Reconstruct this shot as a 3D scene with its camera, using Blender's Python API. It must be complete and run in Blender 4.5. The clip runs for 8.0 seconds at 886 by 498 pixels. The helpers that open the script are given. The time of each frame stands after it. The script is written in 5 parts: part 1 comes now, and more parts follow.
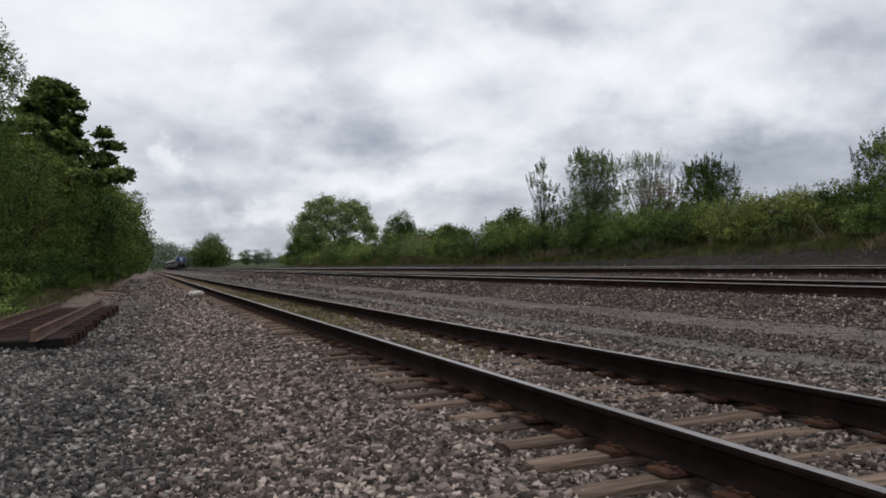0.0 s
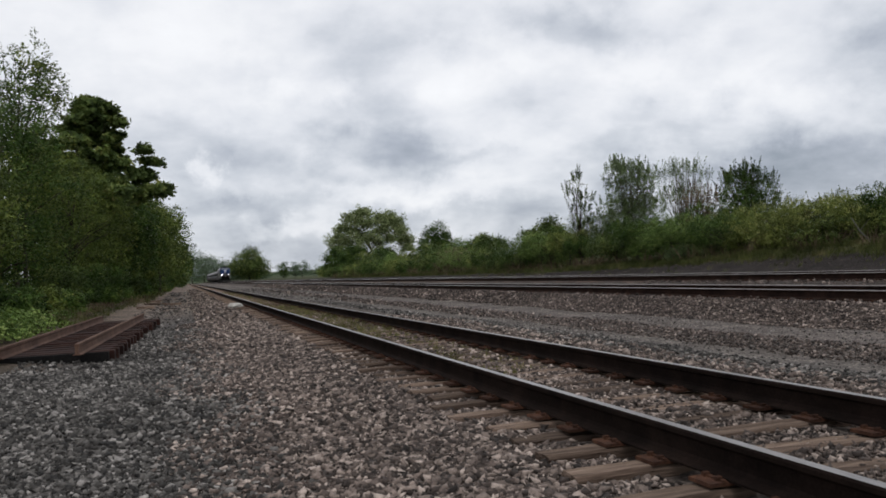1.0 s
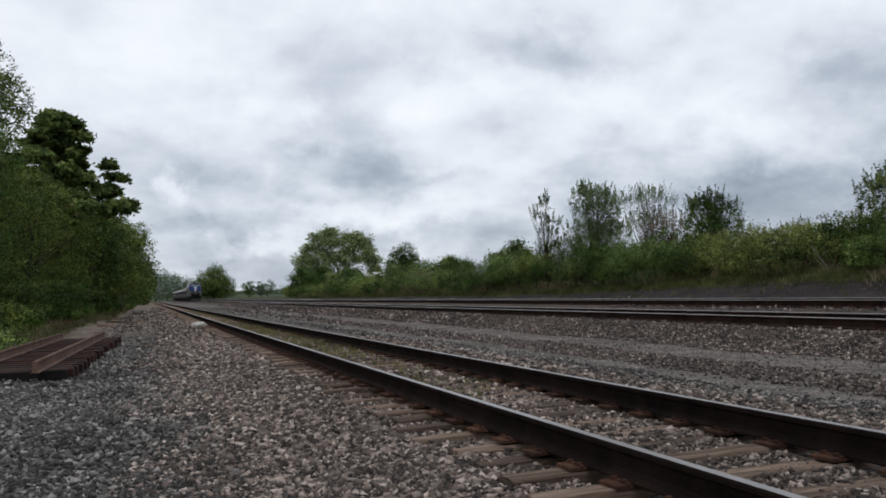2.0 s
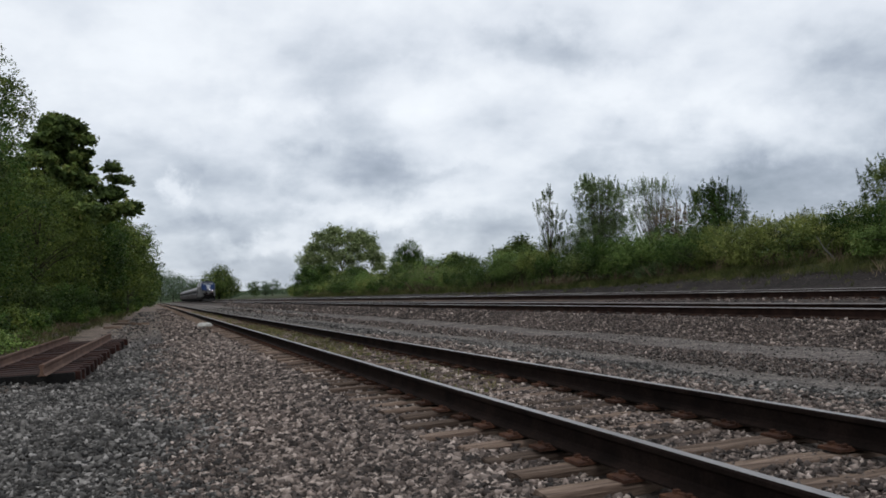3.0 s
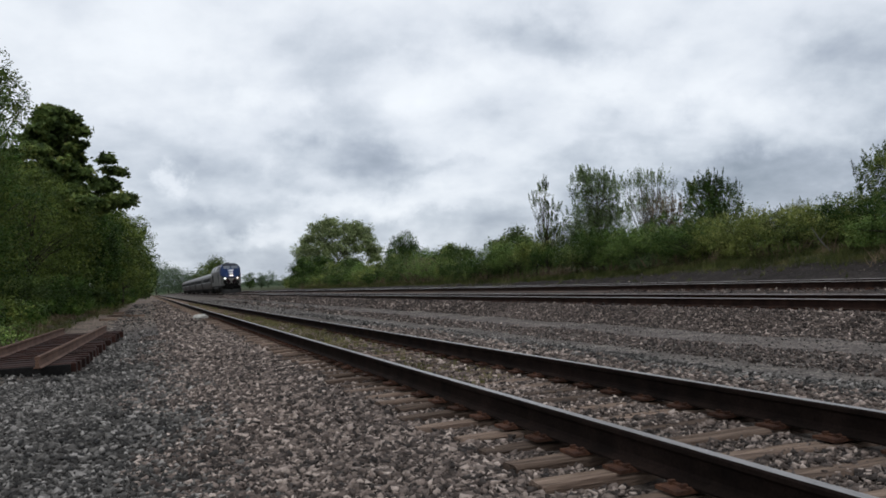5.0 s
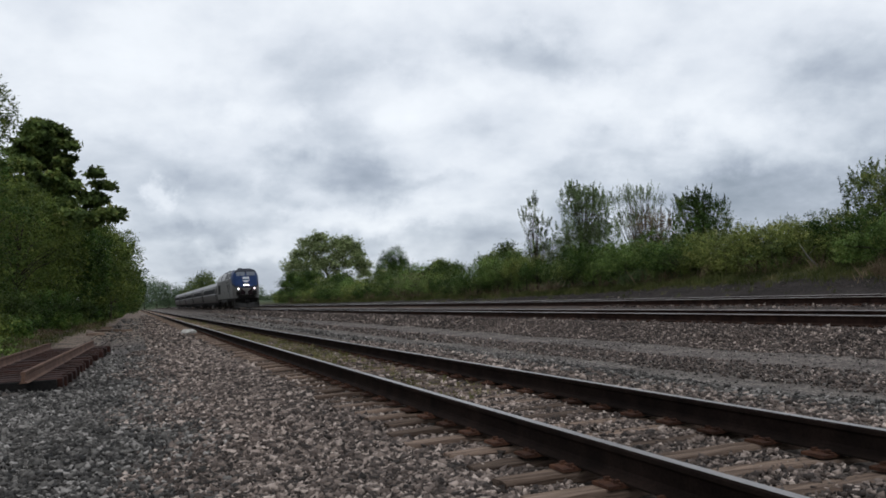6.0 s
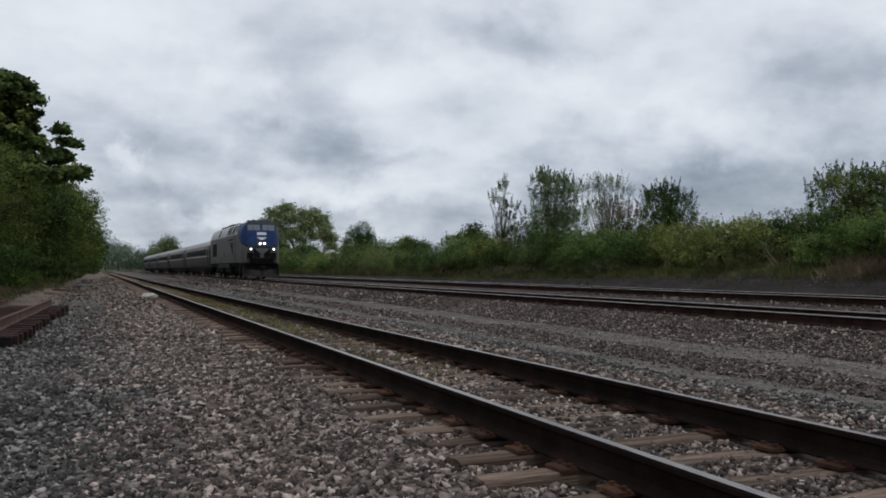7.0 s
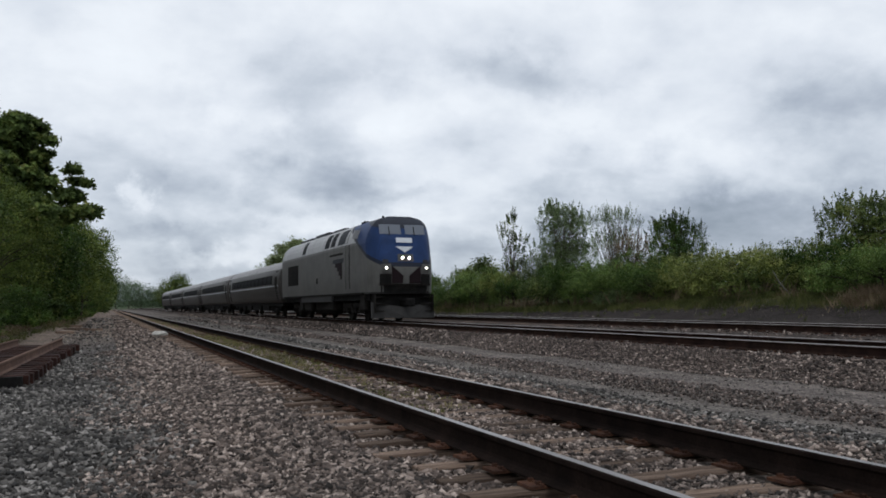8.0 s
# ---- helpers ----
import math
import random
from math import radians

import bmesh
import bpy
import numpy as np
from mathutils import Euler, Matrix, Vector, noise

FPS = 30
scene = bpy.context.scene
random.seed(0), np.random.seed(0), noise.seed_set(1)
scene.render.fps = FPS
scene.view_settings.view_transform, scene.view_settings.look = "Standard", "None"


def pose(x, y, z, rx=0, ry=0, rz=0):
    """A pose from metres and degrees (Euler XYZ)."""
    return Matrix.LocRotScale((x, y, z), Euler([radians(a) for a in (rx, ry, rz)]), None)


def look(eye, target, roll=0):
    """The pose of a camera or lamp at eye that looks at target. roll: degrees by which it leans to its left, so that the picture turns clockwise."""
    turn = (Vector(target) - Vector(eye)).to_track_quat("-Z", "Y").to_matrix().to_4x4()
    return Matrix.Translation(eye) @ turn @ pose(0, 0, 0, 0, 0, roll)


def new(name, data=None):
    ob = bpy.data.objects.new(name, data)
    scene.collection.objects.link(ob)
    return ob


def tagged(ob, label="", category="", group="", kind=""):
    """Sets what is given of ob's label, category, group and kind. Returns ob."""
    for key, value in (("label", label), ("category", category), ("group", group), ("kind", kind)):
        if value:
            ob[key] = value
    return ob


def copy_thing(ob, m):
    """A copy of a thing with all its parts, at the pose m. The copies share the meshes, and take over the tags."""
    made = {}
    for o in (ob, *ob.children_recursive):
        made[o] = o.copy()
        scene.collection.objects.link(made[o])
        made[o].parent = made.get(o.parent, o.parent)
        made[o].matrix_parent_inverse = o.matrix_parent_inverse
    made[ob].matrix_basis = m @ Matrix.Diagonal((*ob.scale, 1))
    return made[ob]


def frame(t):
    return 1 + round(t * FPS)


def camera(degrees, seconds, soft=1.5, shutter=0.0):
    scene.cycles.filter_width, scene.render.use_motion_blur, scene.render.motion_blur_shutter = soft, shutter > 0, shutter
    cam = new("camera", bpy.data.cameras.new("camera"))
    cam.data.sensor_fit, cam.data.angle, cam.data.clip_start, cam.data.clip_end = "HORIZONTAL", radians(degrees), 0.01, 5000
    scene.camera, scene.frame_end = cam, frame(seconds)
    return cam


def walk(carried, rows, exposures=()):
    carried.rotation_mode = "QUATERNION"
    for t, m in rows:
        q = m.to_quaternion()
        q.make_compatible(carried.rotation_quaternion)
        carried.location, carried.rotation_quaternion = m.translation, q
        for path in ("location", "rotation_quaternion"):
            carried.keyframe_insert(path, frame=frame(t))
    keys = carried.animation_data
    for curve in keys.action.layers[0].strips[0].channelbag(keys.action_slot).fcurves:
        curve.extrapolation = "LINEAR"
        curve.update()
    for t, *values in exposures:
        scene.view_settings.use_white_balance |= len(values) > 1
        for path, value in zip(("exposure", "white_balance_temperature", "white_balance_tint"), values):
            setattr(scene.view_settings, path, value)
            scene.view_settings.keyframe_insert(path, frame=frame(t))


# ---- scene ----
# ---------------------------------------------------------------- camera
cam = camera(55.37, 8.0, soft=1.75)
EYE = (0.0, 0.0, 1.30)
# seconds, yaw, pitch, roll in degrees
TURNS = [
    (0.0, -19.581, 0.603, 2.067), (0.5, -19.411, 0.631, 2.242), (0.7, -18.460, 0.957, 2.573), (1.0, -17.117, 1.377, 2.820),
    (1.2, -16.922, 1.396, 2.846), (1.5, -19.165, 2.608, 2.185), (1.7, -19.401, 2.747, 1.934), (2.8, -19.043, 2.710, 2.676),
    (3.0, -19.038, 2.556, 2.911), (3.5, -19.180, 2.020, 2.964), (4.0, -19.519, 2.506, 2.963), (4.5, -19.338, 2.091, 2.992),
    (4.7, -19.294, 1.964, 2.972), (5.8, -19.601, 2.098, 3.030), (6.0, -20.024, 2.953, 2.881), (6.3, -20.417, 2.617, 3.012),
    (6.5, -21.473, 3.987, 1.916), (6.8, -21.935, 4.810, 0.960), (6.9, -22.050, 4.480, 0.700), (7.0, -22.359, 1.442, -0.219),
    (7.2, -22.007, 1.102, -0.345), (7.5, -21.484, 2.223, 0.118), (7.8, -22.000, 3.520, 0.370), (8.0, -21.694, 3.760, 0.500),
]
walk(cam, [(t, pose(*EYE, 90 + p, r, y)) for t, y, p, r in TURNS],
     exposures=[(0.0, 0.04, 6540, 11), (1.0, 0.04, 6540, 11), (1.5, 0.04, 6320, 9), (6.5, 0.03, 6270, 9), (7.0, -0.16, 6250, 9), (7.5, -0.05, 6350, 9), (8.0, -0.01, 6250, 9)])

# ---------------------------------------------------------------- world: overcast sky
world = bpy.data.worlds.new("overcast_sky")
scene.world = world
world.use_nodes = True


def nodes_of(tree):
    """Short makers of nodes and links for one node tree."""
    def node(kind, operation="", data_type="", blend_type="", **inputs):
        n = tree.nodes.new(kind)
        if operation:
            n.operation = operation
        if data_type:
            n.data_type = data_type
        if blend_type:
            n.blend_type = blend_type
        for key, value in inputs.items():
            n.inputs[int(key[1:]) if key[0] == "i" and key[1:].isdigit() else key].default_value = value
        return n

    def link(a, b):
        tree.links.new(a, b)
    return node, link


def ramp(node, stops, mode="LINEAR"):
    r = node("ShaderNodeValToRGB")
    r.color_ramp.interpolation = mode
    e = r.color_ramp.elements
    while len(e) < len(stops):
        e.new(0.5)
    for el, (p, c) in zip(e, stops):
        el.position = p
        el.color = (c, c, c, 1) if isinstance(c, (int, float)) else (*c, 1)
    return r


def build_world():
    t = world.node_tree
    t.nodes.clear()
    node, link = nodes_of(t)
    out = node("ShaderNodeOutputWorld")
    bg = node("ShaderNodeBackground", Strength=1.0)
    sky = node("ShaderNodeTexSky")
    sky.sky_type, sky.sun_disc, sky.sun_elevation, sky.sun_rotation = "NISHITA", False, radians(50), radians(200)
    co = node("ShaderNodeTexCoord")
    # cloud laid on a high flat deck, so that it draws together towards the horizon
    sep = node("ShaderNodeSeparateXYZ")
    link(co.outputs["Generated"], sep.inputs[0])
    up = node("ShaderNodeMath", operation="MAXIMUM", i1=0.0)
    link(sep.outputs["Z"], up.inputs[0])
    deck = node("ShaderNodeMath", operation="ADD", i1=0.42)
    link(up.outputs[0], deck.inputs[0])
    flat = node("ShaderNodeCombineXYZ")
    for axis in "XY":
        d = node("ShaderNodeMath", operation="DIVIDE")
        link(sep.outputs[axis], d.inputs[0]), link(deck.outputs[0], d.inputs[1])
        link(d.outputs[0], flat.inputs[axis])
    pl = node("ShaderNodeMapping")
    pl.inputs["Scale"].default_value = (1.0, 1.0, 1.0)
    pl.inputs["Location"].default_value = CLOUD_SHIFT
    link(flat.outputs[0], pl.inputs["Vector"])
    big = node("ShaderNodeTexNoise", Scale=3.4, Detail=9.0, Roughness=0.52, Distortion=0.12)
    link(pl.outputs[0], big.inputs["Vector"])
    fine = node("ShaderNodeTexNoise", Scale=9.5, Detail=6.0, Roughness=0.52, Distortion=0.1)
    link(pl.outputs[0], fine.inputs["Vector"])
    mx = node("ShaderNodeMath", operation="MULTIPLY_ADD", i1=0.42)
    link(fine.outputs[0], mx.inputs[0]), link(big.outputs[0], mx.inputs[2])
    calm = node("ShaderNodeMath", operation="MULTIPLY_ADD", i1=0.54, i2=0.338)
    link(mx.outputs[0], calm.inputs[0])
    # broad masses of darker and lighter cloud with billowed edges
    billow = node("ShaderNodeTexNoise", Scale=9.0, Detail=6.0, Roughness=0.6)
    link(co.outputs["Generated"], billow.inputs["Vector"])
    off = node("ShaderNodeVectorMath", operation="SUBTRACT")
    off.inputs[1].default_value = (0.5, 0.5, 0.5)
    link(billow.outputs["Color"], off.inputs[0])
    amt = node("ShaderNodeVectorMath", operation="MULTIPLY")
    amt.inputs[1].default_value = (0.22, 0.22, 0.12)
    link(off.outputs[0], amt.inputs[0])
    warped = node("ShaderNodeVectorMath", operation="ADD")
    link(co.outputs["Generated"], warped.inputs[0]), link(amt.outputs[0], warped.inputs[1])
    total = calm
    for az, el, wide, tall, amount in CLOUDS:
        d = Vector((math.sin(radians(az)) * math.cos(radians(el)), math.cos(radians(az)) * math.cos(radians(el)), math.sin(radians(el))))
        sub = node("ShaderNodeVectorMath", operation="SUBTRACT")
        sub.inputs[1].default_value = d
        link(warped.outputs[0], sub.inputs[0])
        mp = node("ShaderNodeMapping")
        mp.inputs["Rotation"].default_value = (0, 0, radians(az))
        link(sub.outputs[0], mp.inputs["Vector"])
        sc = node("ShaderNodeVectorMath", operation="MULTIPLY")
        sc.inputs[1].default_value = (1 / radians(wide), 0.8, 1 / radians(tall))
        link(mp.outputs[0], sc.inputs[0])
        ln = node("ShaderNodeVectorMath", operation="LENGTH")
        link(sc.outputs[0], ln.inputs[0])
        mr = node("ShaderNodeMapRange")
        mr.interpolation_type = "SMOOTHERSTEP"
        for k, v in enumerate((0.0, 1.0, amount, 0.0)):
            mr.inputs[k + 1].default_value = v
        link(ln.outputs["Value"], mr.inputs[0])
        s = node("ShaderNodeMath", operation="ADD")
        link(total.outputs[0], s.inputs[0]), link(mr.outputs[0], s.inputs[1])
        total = s
    tone = ramp(node, [(0.42, (0.30, 0.34, 0.40)), (0.52, (0.42, 0.46, 0.53)), (0.61, (0.58, 0.62, 0.68)), (0.71, (0.76, 0.79, 0.84)), (0.82, (0.90, 0.92, 0.95)), (1.0, (1.02, 1.04, 1.06))])
    link(total.outputs[0], tone.inputs[0])
    mix = node("ShaderNodeMix", data_type="RGBA")
    mix.inputs["Factor"].default_value = 0.94
    dim = node("ShaderNodeVectorMath", operation="SCALE", Scale=0.1)
    link(sky.outputs[0], dim.inputs[0])
    link(dim.outputs[0], mix.inputs["A"]), link(tone.outputs[0], mix.inputs["B"])
    link(mix.outputs["Result"], bg.inputs["Color"])
    link(bg.outputs[0], out.inputs[0])


CLOUD_SHIFT = (3.7, 1.2, 0.4)
# azimuth from the track, height, half width, half height (degrees), lighter (+) or darker (-)
CLOUDS = [
    (14.0, 8.0, 8.5, 2.8, -0.16), (13.5, 10.0, 9.0, 4.0, -0.07), (8.5, 7.0, 6.0, 1.8, -0.07), (1.5, 9.0, 9.0, 4.0, -0.11), (2.2, 7.3, 2.2, 1.5, 0.17),
    (5.5, 5.2, 7.5, 1.3, -0.09), (6.3, 3.8, 6.5, 1.1, 0.10), (9.0, 12.6, 4.0, 2.2, 0.09), (4.0, 16.5, 12.0, 4.5, 0.09), (26.7, 15.3, 8.0, 2.6, -0.09),
    (32.0, 8.8, 8.0, 2.4, -0.10), (28.5, 7.6, 5.0, 1.4, -0.06), (20.5, 7.3, 4.0, 1.0, -0.07), (47.0, 12.3, 8.0, 4.6, -0.12), (43.0, 4.8, 14.0, 4.6, -0.18),
    (40.5, 6.3, 4.0, 1.0, -0.05), (17.0, 5.3, 10.0, 1.5, 0.10), (38.5, 9.6, 6.0, 1.8, 0.07), (31.0, 12.6, 8.0, 2.2, 0.08), (18.5, 13.4, 7.0, 2.4, 0.08),
    (22.0, 1.0, 50.0, 8.5, -0.14), (14.0, 4.6, 12.0, 1.0, 0.06), (11.0, 5.9, 6.0, 0.8, -0.05), (21.0, 22.0, 34.0, 8.5, 0.12),
]
build_world()

sun = new("sun", bpy.data.lights.new("sun", "SUN"))
sun.data.energy, sun.data.angle, sun.data.color = 0.75, radians(40), (1.0, 0.97, 0.93)
sun.matrix_world = look((0, 0, 60), (9, 25, 0))
scene.view_settings.exposure = 0.0
# ---------------------------------------------------------------- materials
def material(name, rough=0.8, metal=0.0):
    m = bpy.data.materials.new(name)
    m.use_nodes = True
    node, link = nodes_of(m.node_tree)
    b = m.node_tree.nodes["Principled BSDF"]
    b.inputs["Roughness"].default_value, b.inputs["Metallic"].default_value = rough, metal
    return m, b, node, link


def mixed(node, link, a, b, fac, mode="MIX"):
    """Mixes two colours or sockets by a factor socket or value; gives the socket."""
    mx = node("ShaderNodeMix", data_type="RGBA", blend_type=mode)
    for value, key in ((fac, "Factor"), (a, "A"), (b, "B")):
        if isinstance(value, bpy.types.NodeSocket):
            link(value, mx.inputs[key])
        else:
            mx.inputs[key].default_value = value if key == "Factor" else (*value, 1)
    return mx.outputs["Result"]


def bumped(node, link, b, height, strength, distance):
    bp = node("ShaderNodeBump", Strength=strength, Distance=distance)
    link(height, bp.inputs["Height"])
    link(bp.outputs[0], b.inputs["Normal"])


def noise_of(node, link, vec, scale, detail=4.0, rough=0.6):
    n = node("ShaderNodeTexNoise", Scale=scale, Detail=detail, Roughness=rough)
    link(vec, n.inputs["Vector"])
    return n.outputs[0]


def worn(name, base, dark, rough=0.7, metal=0.0, scale=6.0, grain=60.0, bump=0.3, depth=0.004, stretch=(1, 1, 1), island=0.0, spec=None):
    """A surface of two tones, blotched at one scale and grained at another."""
    m, b, node, link = material(name, rough, metal)
    co = node("ShaderNodeTexCoord")
    mp = node("ShaderNodeMapping")
    mp.inputs["Scale"].default_value = stretch
    link(co.outputs["Object"], mp.inputs["Vector"])
    n1, n2 = noise_of(node, link, mp.outputs[0], scale), noise_of(node, link, mp.outputs[0], grain, 3.0)
    r = ramp(node, [(0.33, 0.0), (0.67, 1.0)])
    link(n1, r.inputs[0])
    c = mixed(node, link, dark, base, r.outputs[0])
    r2 = ramp(node, [(0.3, 0.62), (0.7, 1.15)])
    link(n2, r2.inputs[0])
    c = mixed(node, link, c, r2.outputs[0], 1.0, "MULTIPLY")
    if island:
        oi = node("ShaderNodeObjectInfo")
        r3 = ramp(node, [(0.0, 1 - island), (1.0, 1 + island)])
        link(oi.outputs["Random"], r3.inputs[0])
        c = mixed(node, link, c, r3.outputs[0], 1.0, "MULTIPLY")
    link(c, b.inputs["Base Color"])
    if spec is not None:
        b.inputs["Specular IOR Level"].default_value = spec
    if bump:
        bumped(node, link, b, n2, bump, depth)
    return m


def pieces(name, tones, rough=0.85, bump=0.5, depth=0.006, grain=45.0, through_light=0.0, clumped=0.0):
    """A heap of pieces that differ one by one."""
    m, b, node, link = material(name, rough)
    g = node("ShaderNodeNewGeometry")
    r = ramp(node, tones)
    co = node("ShaderNodeTexCoord")
    if clumped:
        # clumps of leaves share a tone, painting in lit and shaded clumps; single leaves differ less
        cl = noise_of(node, link, co.outputs["Object"], clumped, 3.0)
        sp = node("ShaderNodeMapRange")
        for k, v in enumerate((0.37, 0.63, -0.05, 0.84)):
            sp.inputs[k + 1].default_value = v
        link(cl, sp.inputs[0])
        mu = node("ShaderNodeMath", operation="MULTIPLY_ADD", i1=0.18)
        link(g.outputs["Random Per Island"], mu.inputs[0]), link(sp.outputs[0], mu.inputs[2])
        link(mu.outputs[0], r.inputs[0])
    else:
        link(g.outputs["Random Per Island"], r.inputs[0])
    n1 = noise_of(node, link, co.outputs["Object"], grain, 3.0)
    broad = noise_of(node, link, co.outputs["Object"], 0.35, 3.0)
    r2 = ramp(node, [(0.3, 0.7), (0.7, 1.25)])
    link(n1, r2.inputs[0])
    r3 = ramp(node, [(0.35, 0.72), (0.65, 1.2)])
    link(broad, r3.inputs[0])
    c = mixed(node, link, r.outputs[0], r2.outputs[0], 1.0, "MULTIPLY")
    c = mixed(node, link, c, r3.outputs[0], 1.0, "MULTIPLY")
    link(c, b.inputs["Base Color"])
    b.inputs["Specular IOR Level"].default_value = 0.1 if clumped else 0.25
    if bump:
        bumped(node, link, b, n1, bump, depth)
    if through_light:
        tr = node("ShaderNodeBsdfTranslucent")
        link(c, tr.inputs["Color"])
        sh = node("ShaderNodeMixShader", Fac=through_light)
        link(b.outputs[0], sh.inputs[1]), link(tr.outputs[0], sh.inputs[2])
        link(sh.outputs[0], m.node_tree.nodes["Material Output"].inputs[0])
    return m


def plain(name, color, rough=0.5, metal=0.0, glow=0.0, spec=0.5):
    m, b, node, link = material(name, rough, metal)
    b.inputs["Specular IOR Level"].default_value = spec
    b.inputs["Base Color"].default_value = (*color, 1)
    if glow:
        b.inputs["Emission Color"].default_value = (*color, 1)
        b.inputs["Emission Strength"].default_value = glow
    return m


def ground_material():
    m, b, node, link = material("ground_gravel_and_earth", 0.95)
    b.inputs["Specular IOR Level"].default_value = 0.15
    g = node("ShaderNodeNewGeometry")
    pos = g.outputs["Position"]
    sep = node("ShaderNodeSeparateXYZ")
    link(pos, sep.inputs[0])
    wob = noise_of(node, link, pos, 0.45, 4.0)
    x = node("ShaderNodeMath", operation="MULTIPLY_ADD", i1=1.5)
    link(wob, x.inputs[0]), link(sep.outputs["X"], x.inputs[2])
    # across the line: earth, footpath gravel, brown ballast, grey road, dark ballast, cinder bank, grass
    # the bank from 18.8 to 21.6 also carries the scrub's shade in its colour
    mr = node("ShaderNodeMapRange")
    for k, v in enumerate((-9.25, 30.75, 0.0, 1.0)):
        mr.inputs[k + 1].default_value = v
    link(x.outputs[0], mr.inputs[0])
    at = lambda v: (v + 10) / 40
    zone = ramp(node, [
        (at(-6.0), (0.024, 0.026, 0.010)), (at(-3.9), (0.060, 0.044, 0.028)), (at(-3.0), (0.066, 0.052, 0.038)), (at(-2.2), (0.118, 0.095, 0.078)), (at(-1.5), (0.088, 0.079, 0.073)),
        (at(0.4), (0.08, 0.073, 0.068)), (at(1.2), (0.080, 0.066, 0.057)), (at(3.0), (0.098, 0.080, 0.068)), (at(5.6), (0.088, 0.075, 0.065)), (at(6.3), (0.135, 0.120, 0.108)), (at(7.0), (0.124, 0.108, 0.096)), (at(7.6), (0.096, 0.081, 0.071)), (at(8.2), (0.096, 0.081, 0.071)), (at(8.8), (0.124, 0.106, 0.095)),
        (at(9.6), (0.122, 0.104, 0.093)), (at(10.2), (0.068, 0.055, 0.048)), (at(18.0), (0.052, 0.042, 0.037)), (at(18.8), (0.029, 0.024, 0.022)),
        (at(20.9), (0.030, 0.025, 0.023)), (at(21.6), (0.056, 0.055, 0.024)), (at(24.0), (0.039, 0.046, 0.014))])
    link(mr.outputs[0], zone.inputs[0])
    vo = node("ShaderNodeTexVoronoi", Scale=24.0)
    link(pos, vo.inputs["Vector"])
    tone = ramp(node, [(0.0, 0.75), (0.45, 1.35), (0.8, 2.1), (1.0, 3.4)])
    link(vo.outputs["Color"], tone.inputs[0])
    # shade in the gaps between stones, painted as darker cell edges
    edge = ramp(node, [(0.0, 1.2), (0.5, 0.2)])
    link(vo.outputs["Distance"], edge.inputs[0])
    big = noise_of(node, link, pos, 1.1, 5.0)
    r3 = ramp(node, [(0.32, 0.72), (0.68, 1.22)])
    link(big, r3.inputs[0])
    # bare tan earth further along the path, green fields far off
    far1, far2 = node("ShaderNodeMapRange"), node("ShaderNodeMapRange")
    for k, (a, b2) in enumerate(((27.0, 430.0), (44.0, 520.0), (0.0, 0.0), (1.0, 1.0))):
        far1.inputs[k + 1].default_value, far2.inputs[k + 1].default_value = a, b2
    link(sep.outputs["Y"], far1.inputs[0]), link(sep.outputs["Y"], far2.inputs[0])
    strip = ramp(node, [(at(-4.0), 0.0), (at(-2.6), 0.9), (at(1.6), 0.8), (at(2.6), 0.0)])
    link(mr.outputs[0], strip.inputs[0])
    both = node("ShaderNodeMath", operation="MULTIPLY")
    link(far1.outputs[0], both.inputs[0]), link(strip.outputs[0], both.inputs[1])
    zc = mixed(node, link, zone.outputs[0], (0.185, 0.143, 0.115), both.outputs[0])
    zc = mixed(node, link, zc, (0.05, 0.065, 0.03), far2.outputs[0])
    c = mixed(node, link, zc, tone.outputs[0], 1.0, "MULTIPLY")
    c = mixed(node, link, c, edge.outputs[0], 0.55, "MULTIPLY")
    c = mixed(node, link, c, r3.outputs[0], 1.0, "MULTIPLY")
    long = node("ShaderNodeMapping")
    long.inputs["Scale"].default_value = (1.6, 0.22, 1.0)
    link(pos, long.inputs["Vector"])
    streak = noise_of(node, link, long.outputs[0], 1.7, 6.0, 0.65)
    r4 = ramp(node, [(0.3, 0.62), (0.7, 1.4)])
    link(streak, r4.inputs[0])
    c = mixed(node, link, c, r4.outputs[0], 1.0, "MULTIPLY")
    link(c, b.inputs["Base Color"])
    bumped(node, link, b, vo.outputs["Distance"], 0.7, -0.03)
    return m


M_GROUND = ground_material()
# the darkest ballast tones stand in for shaded gaps between the stones
M_STONE = pieces("crushed_limestone", [(0.0, (0.022, 0.018, 0.0155)), (0.3, (0.062, 0.048, 0.041)), (0.6, (0.140, 0.109, 0.093)), (0.85, (0.265, 0.210, 0.178)), (1.0, (0.52, 0.43, 0.37))])
M_GREYSTONE = pieces("grey_road_stone", [(0.0, (0.020, 0.019, 0.018)), (0.35, (0.050, 0.046, 0.042)), (0.65, (0.102, 0.095, 0.087)), (0.88, (0.182, 0.169, 0.155)), (1.0, (0.36, 0.335, 0.31))])
M_DARKSTONE = pieces("weathered_ballast", [(0.0, (0.019, 0.015, 0.013)), (0.45, (0.066, 0.051, 0.044)), (0.78, (0.135, 0.105, 0.090)), (0.93, (0.25, 0.20, 0.172)), (1.0, (0.48, 0.395, 0.34))])
M_RAIL = worn("rolled_rail_steel", (0.0208, 0.0137, 0.0112), (0.0083, 0.0061, 0.0053), 0.75, 0.0, 3.0, 50.0, 0.25, spec=0.02)
M_MAINRAIL = worn("rusted_main_rail", (0.036, 0.021, 0.016), (0.014, 0.009, 0.0075), 0.8, 0.0, 3.0, 50.0, 0.25, spec=0.03)
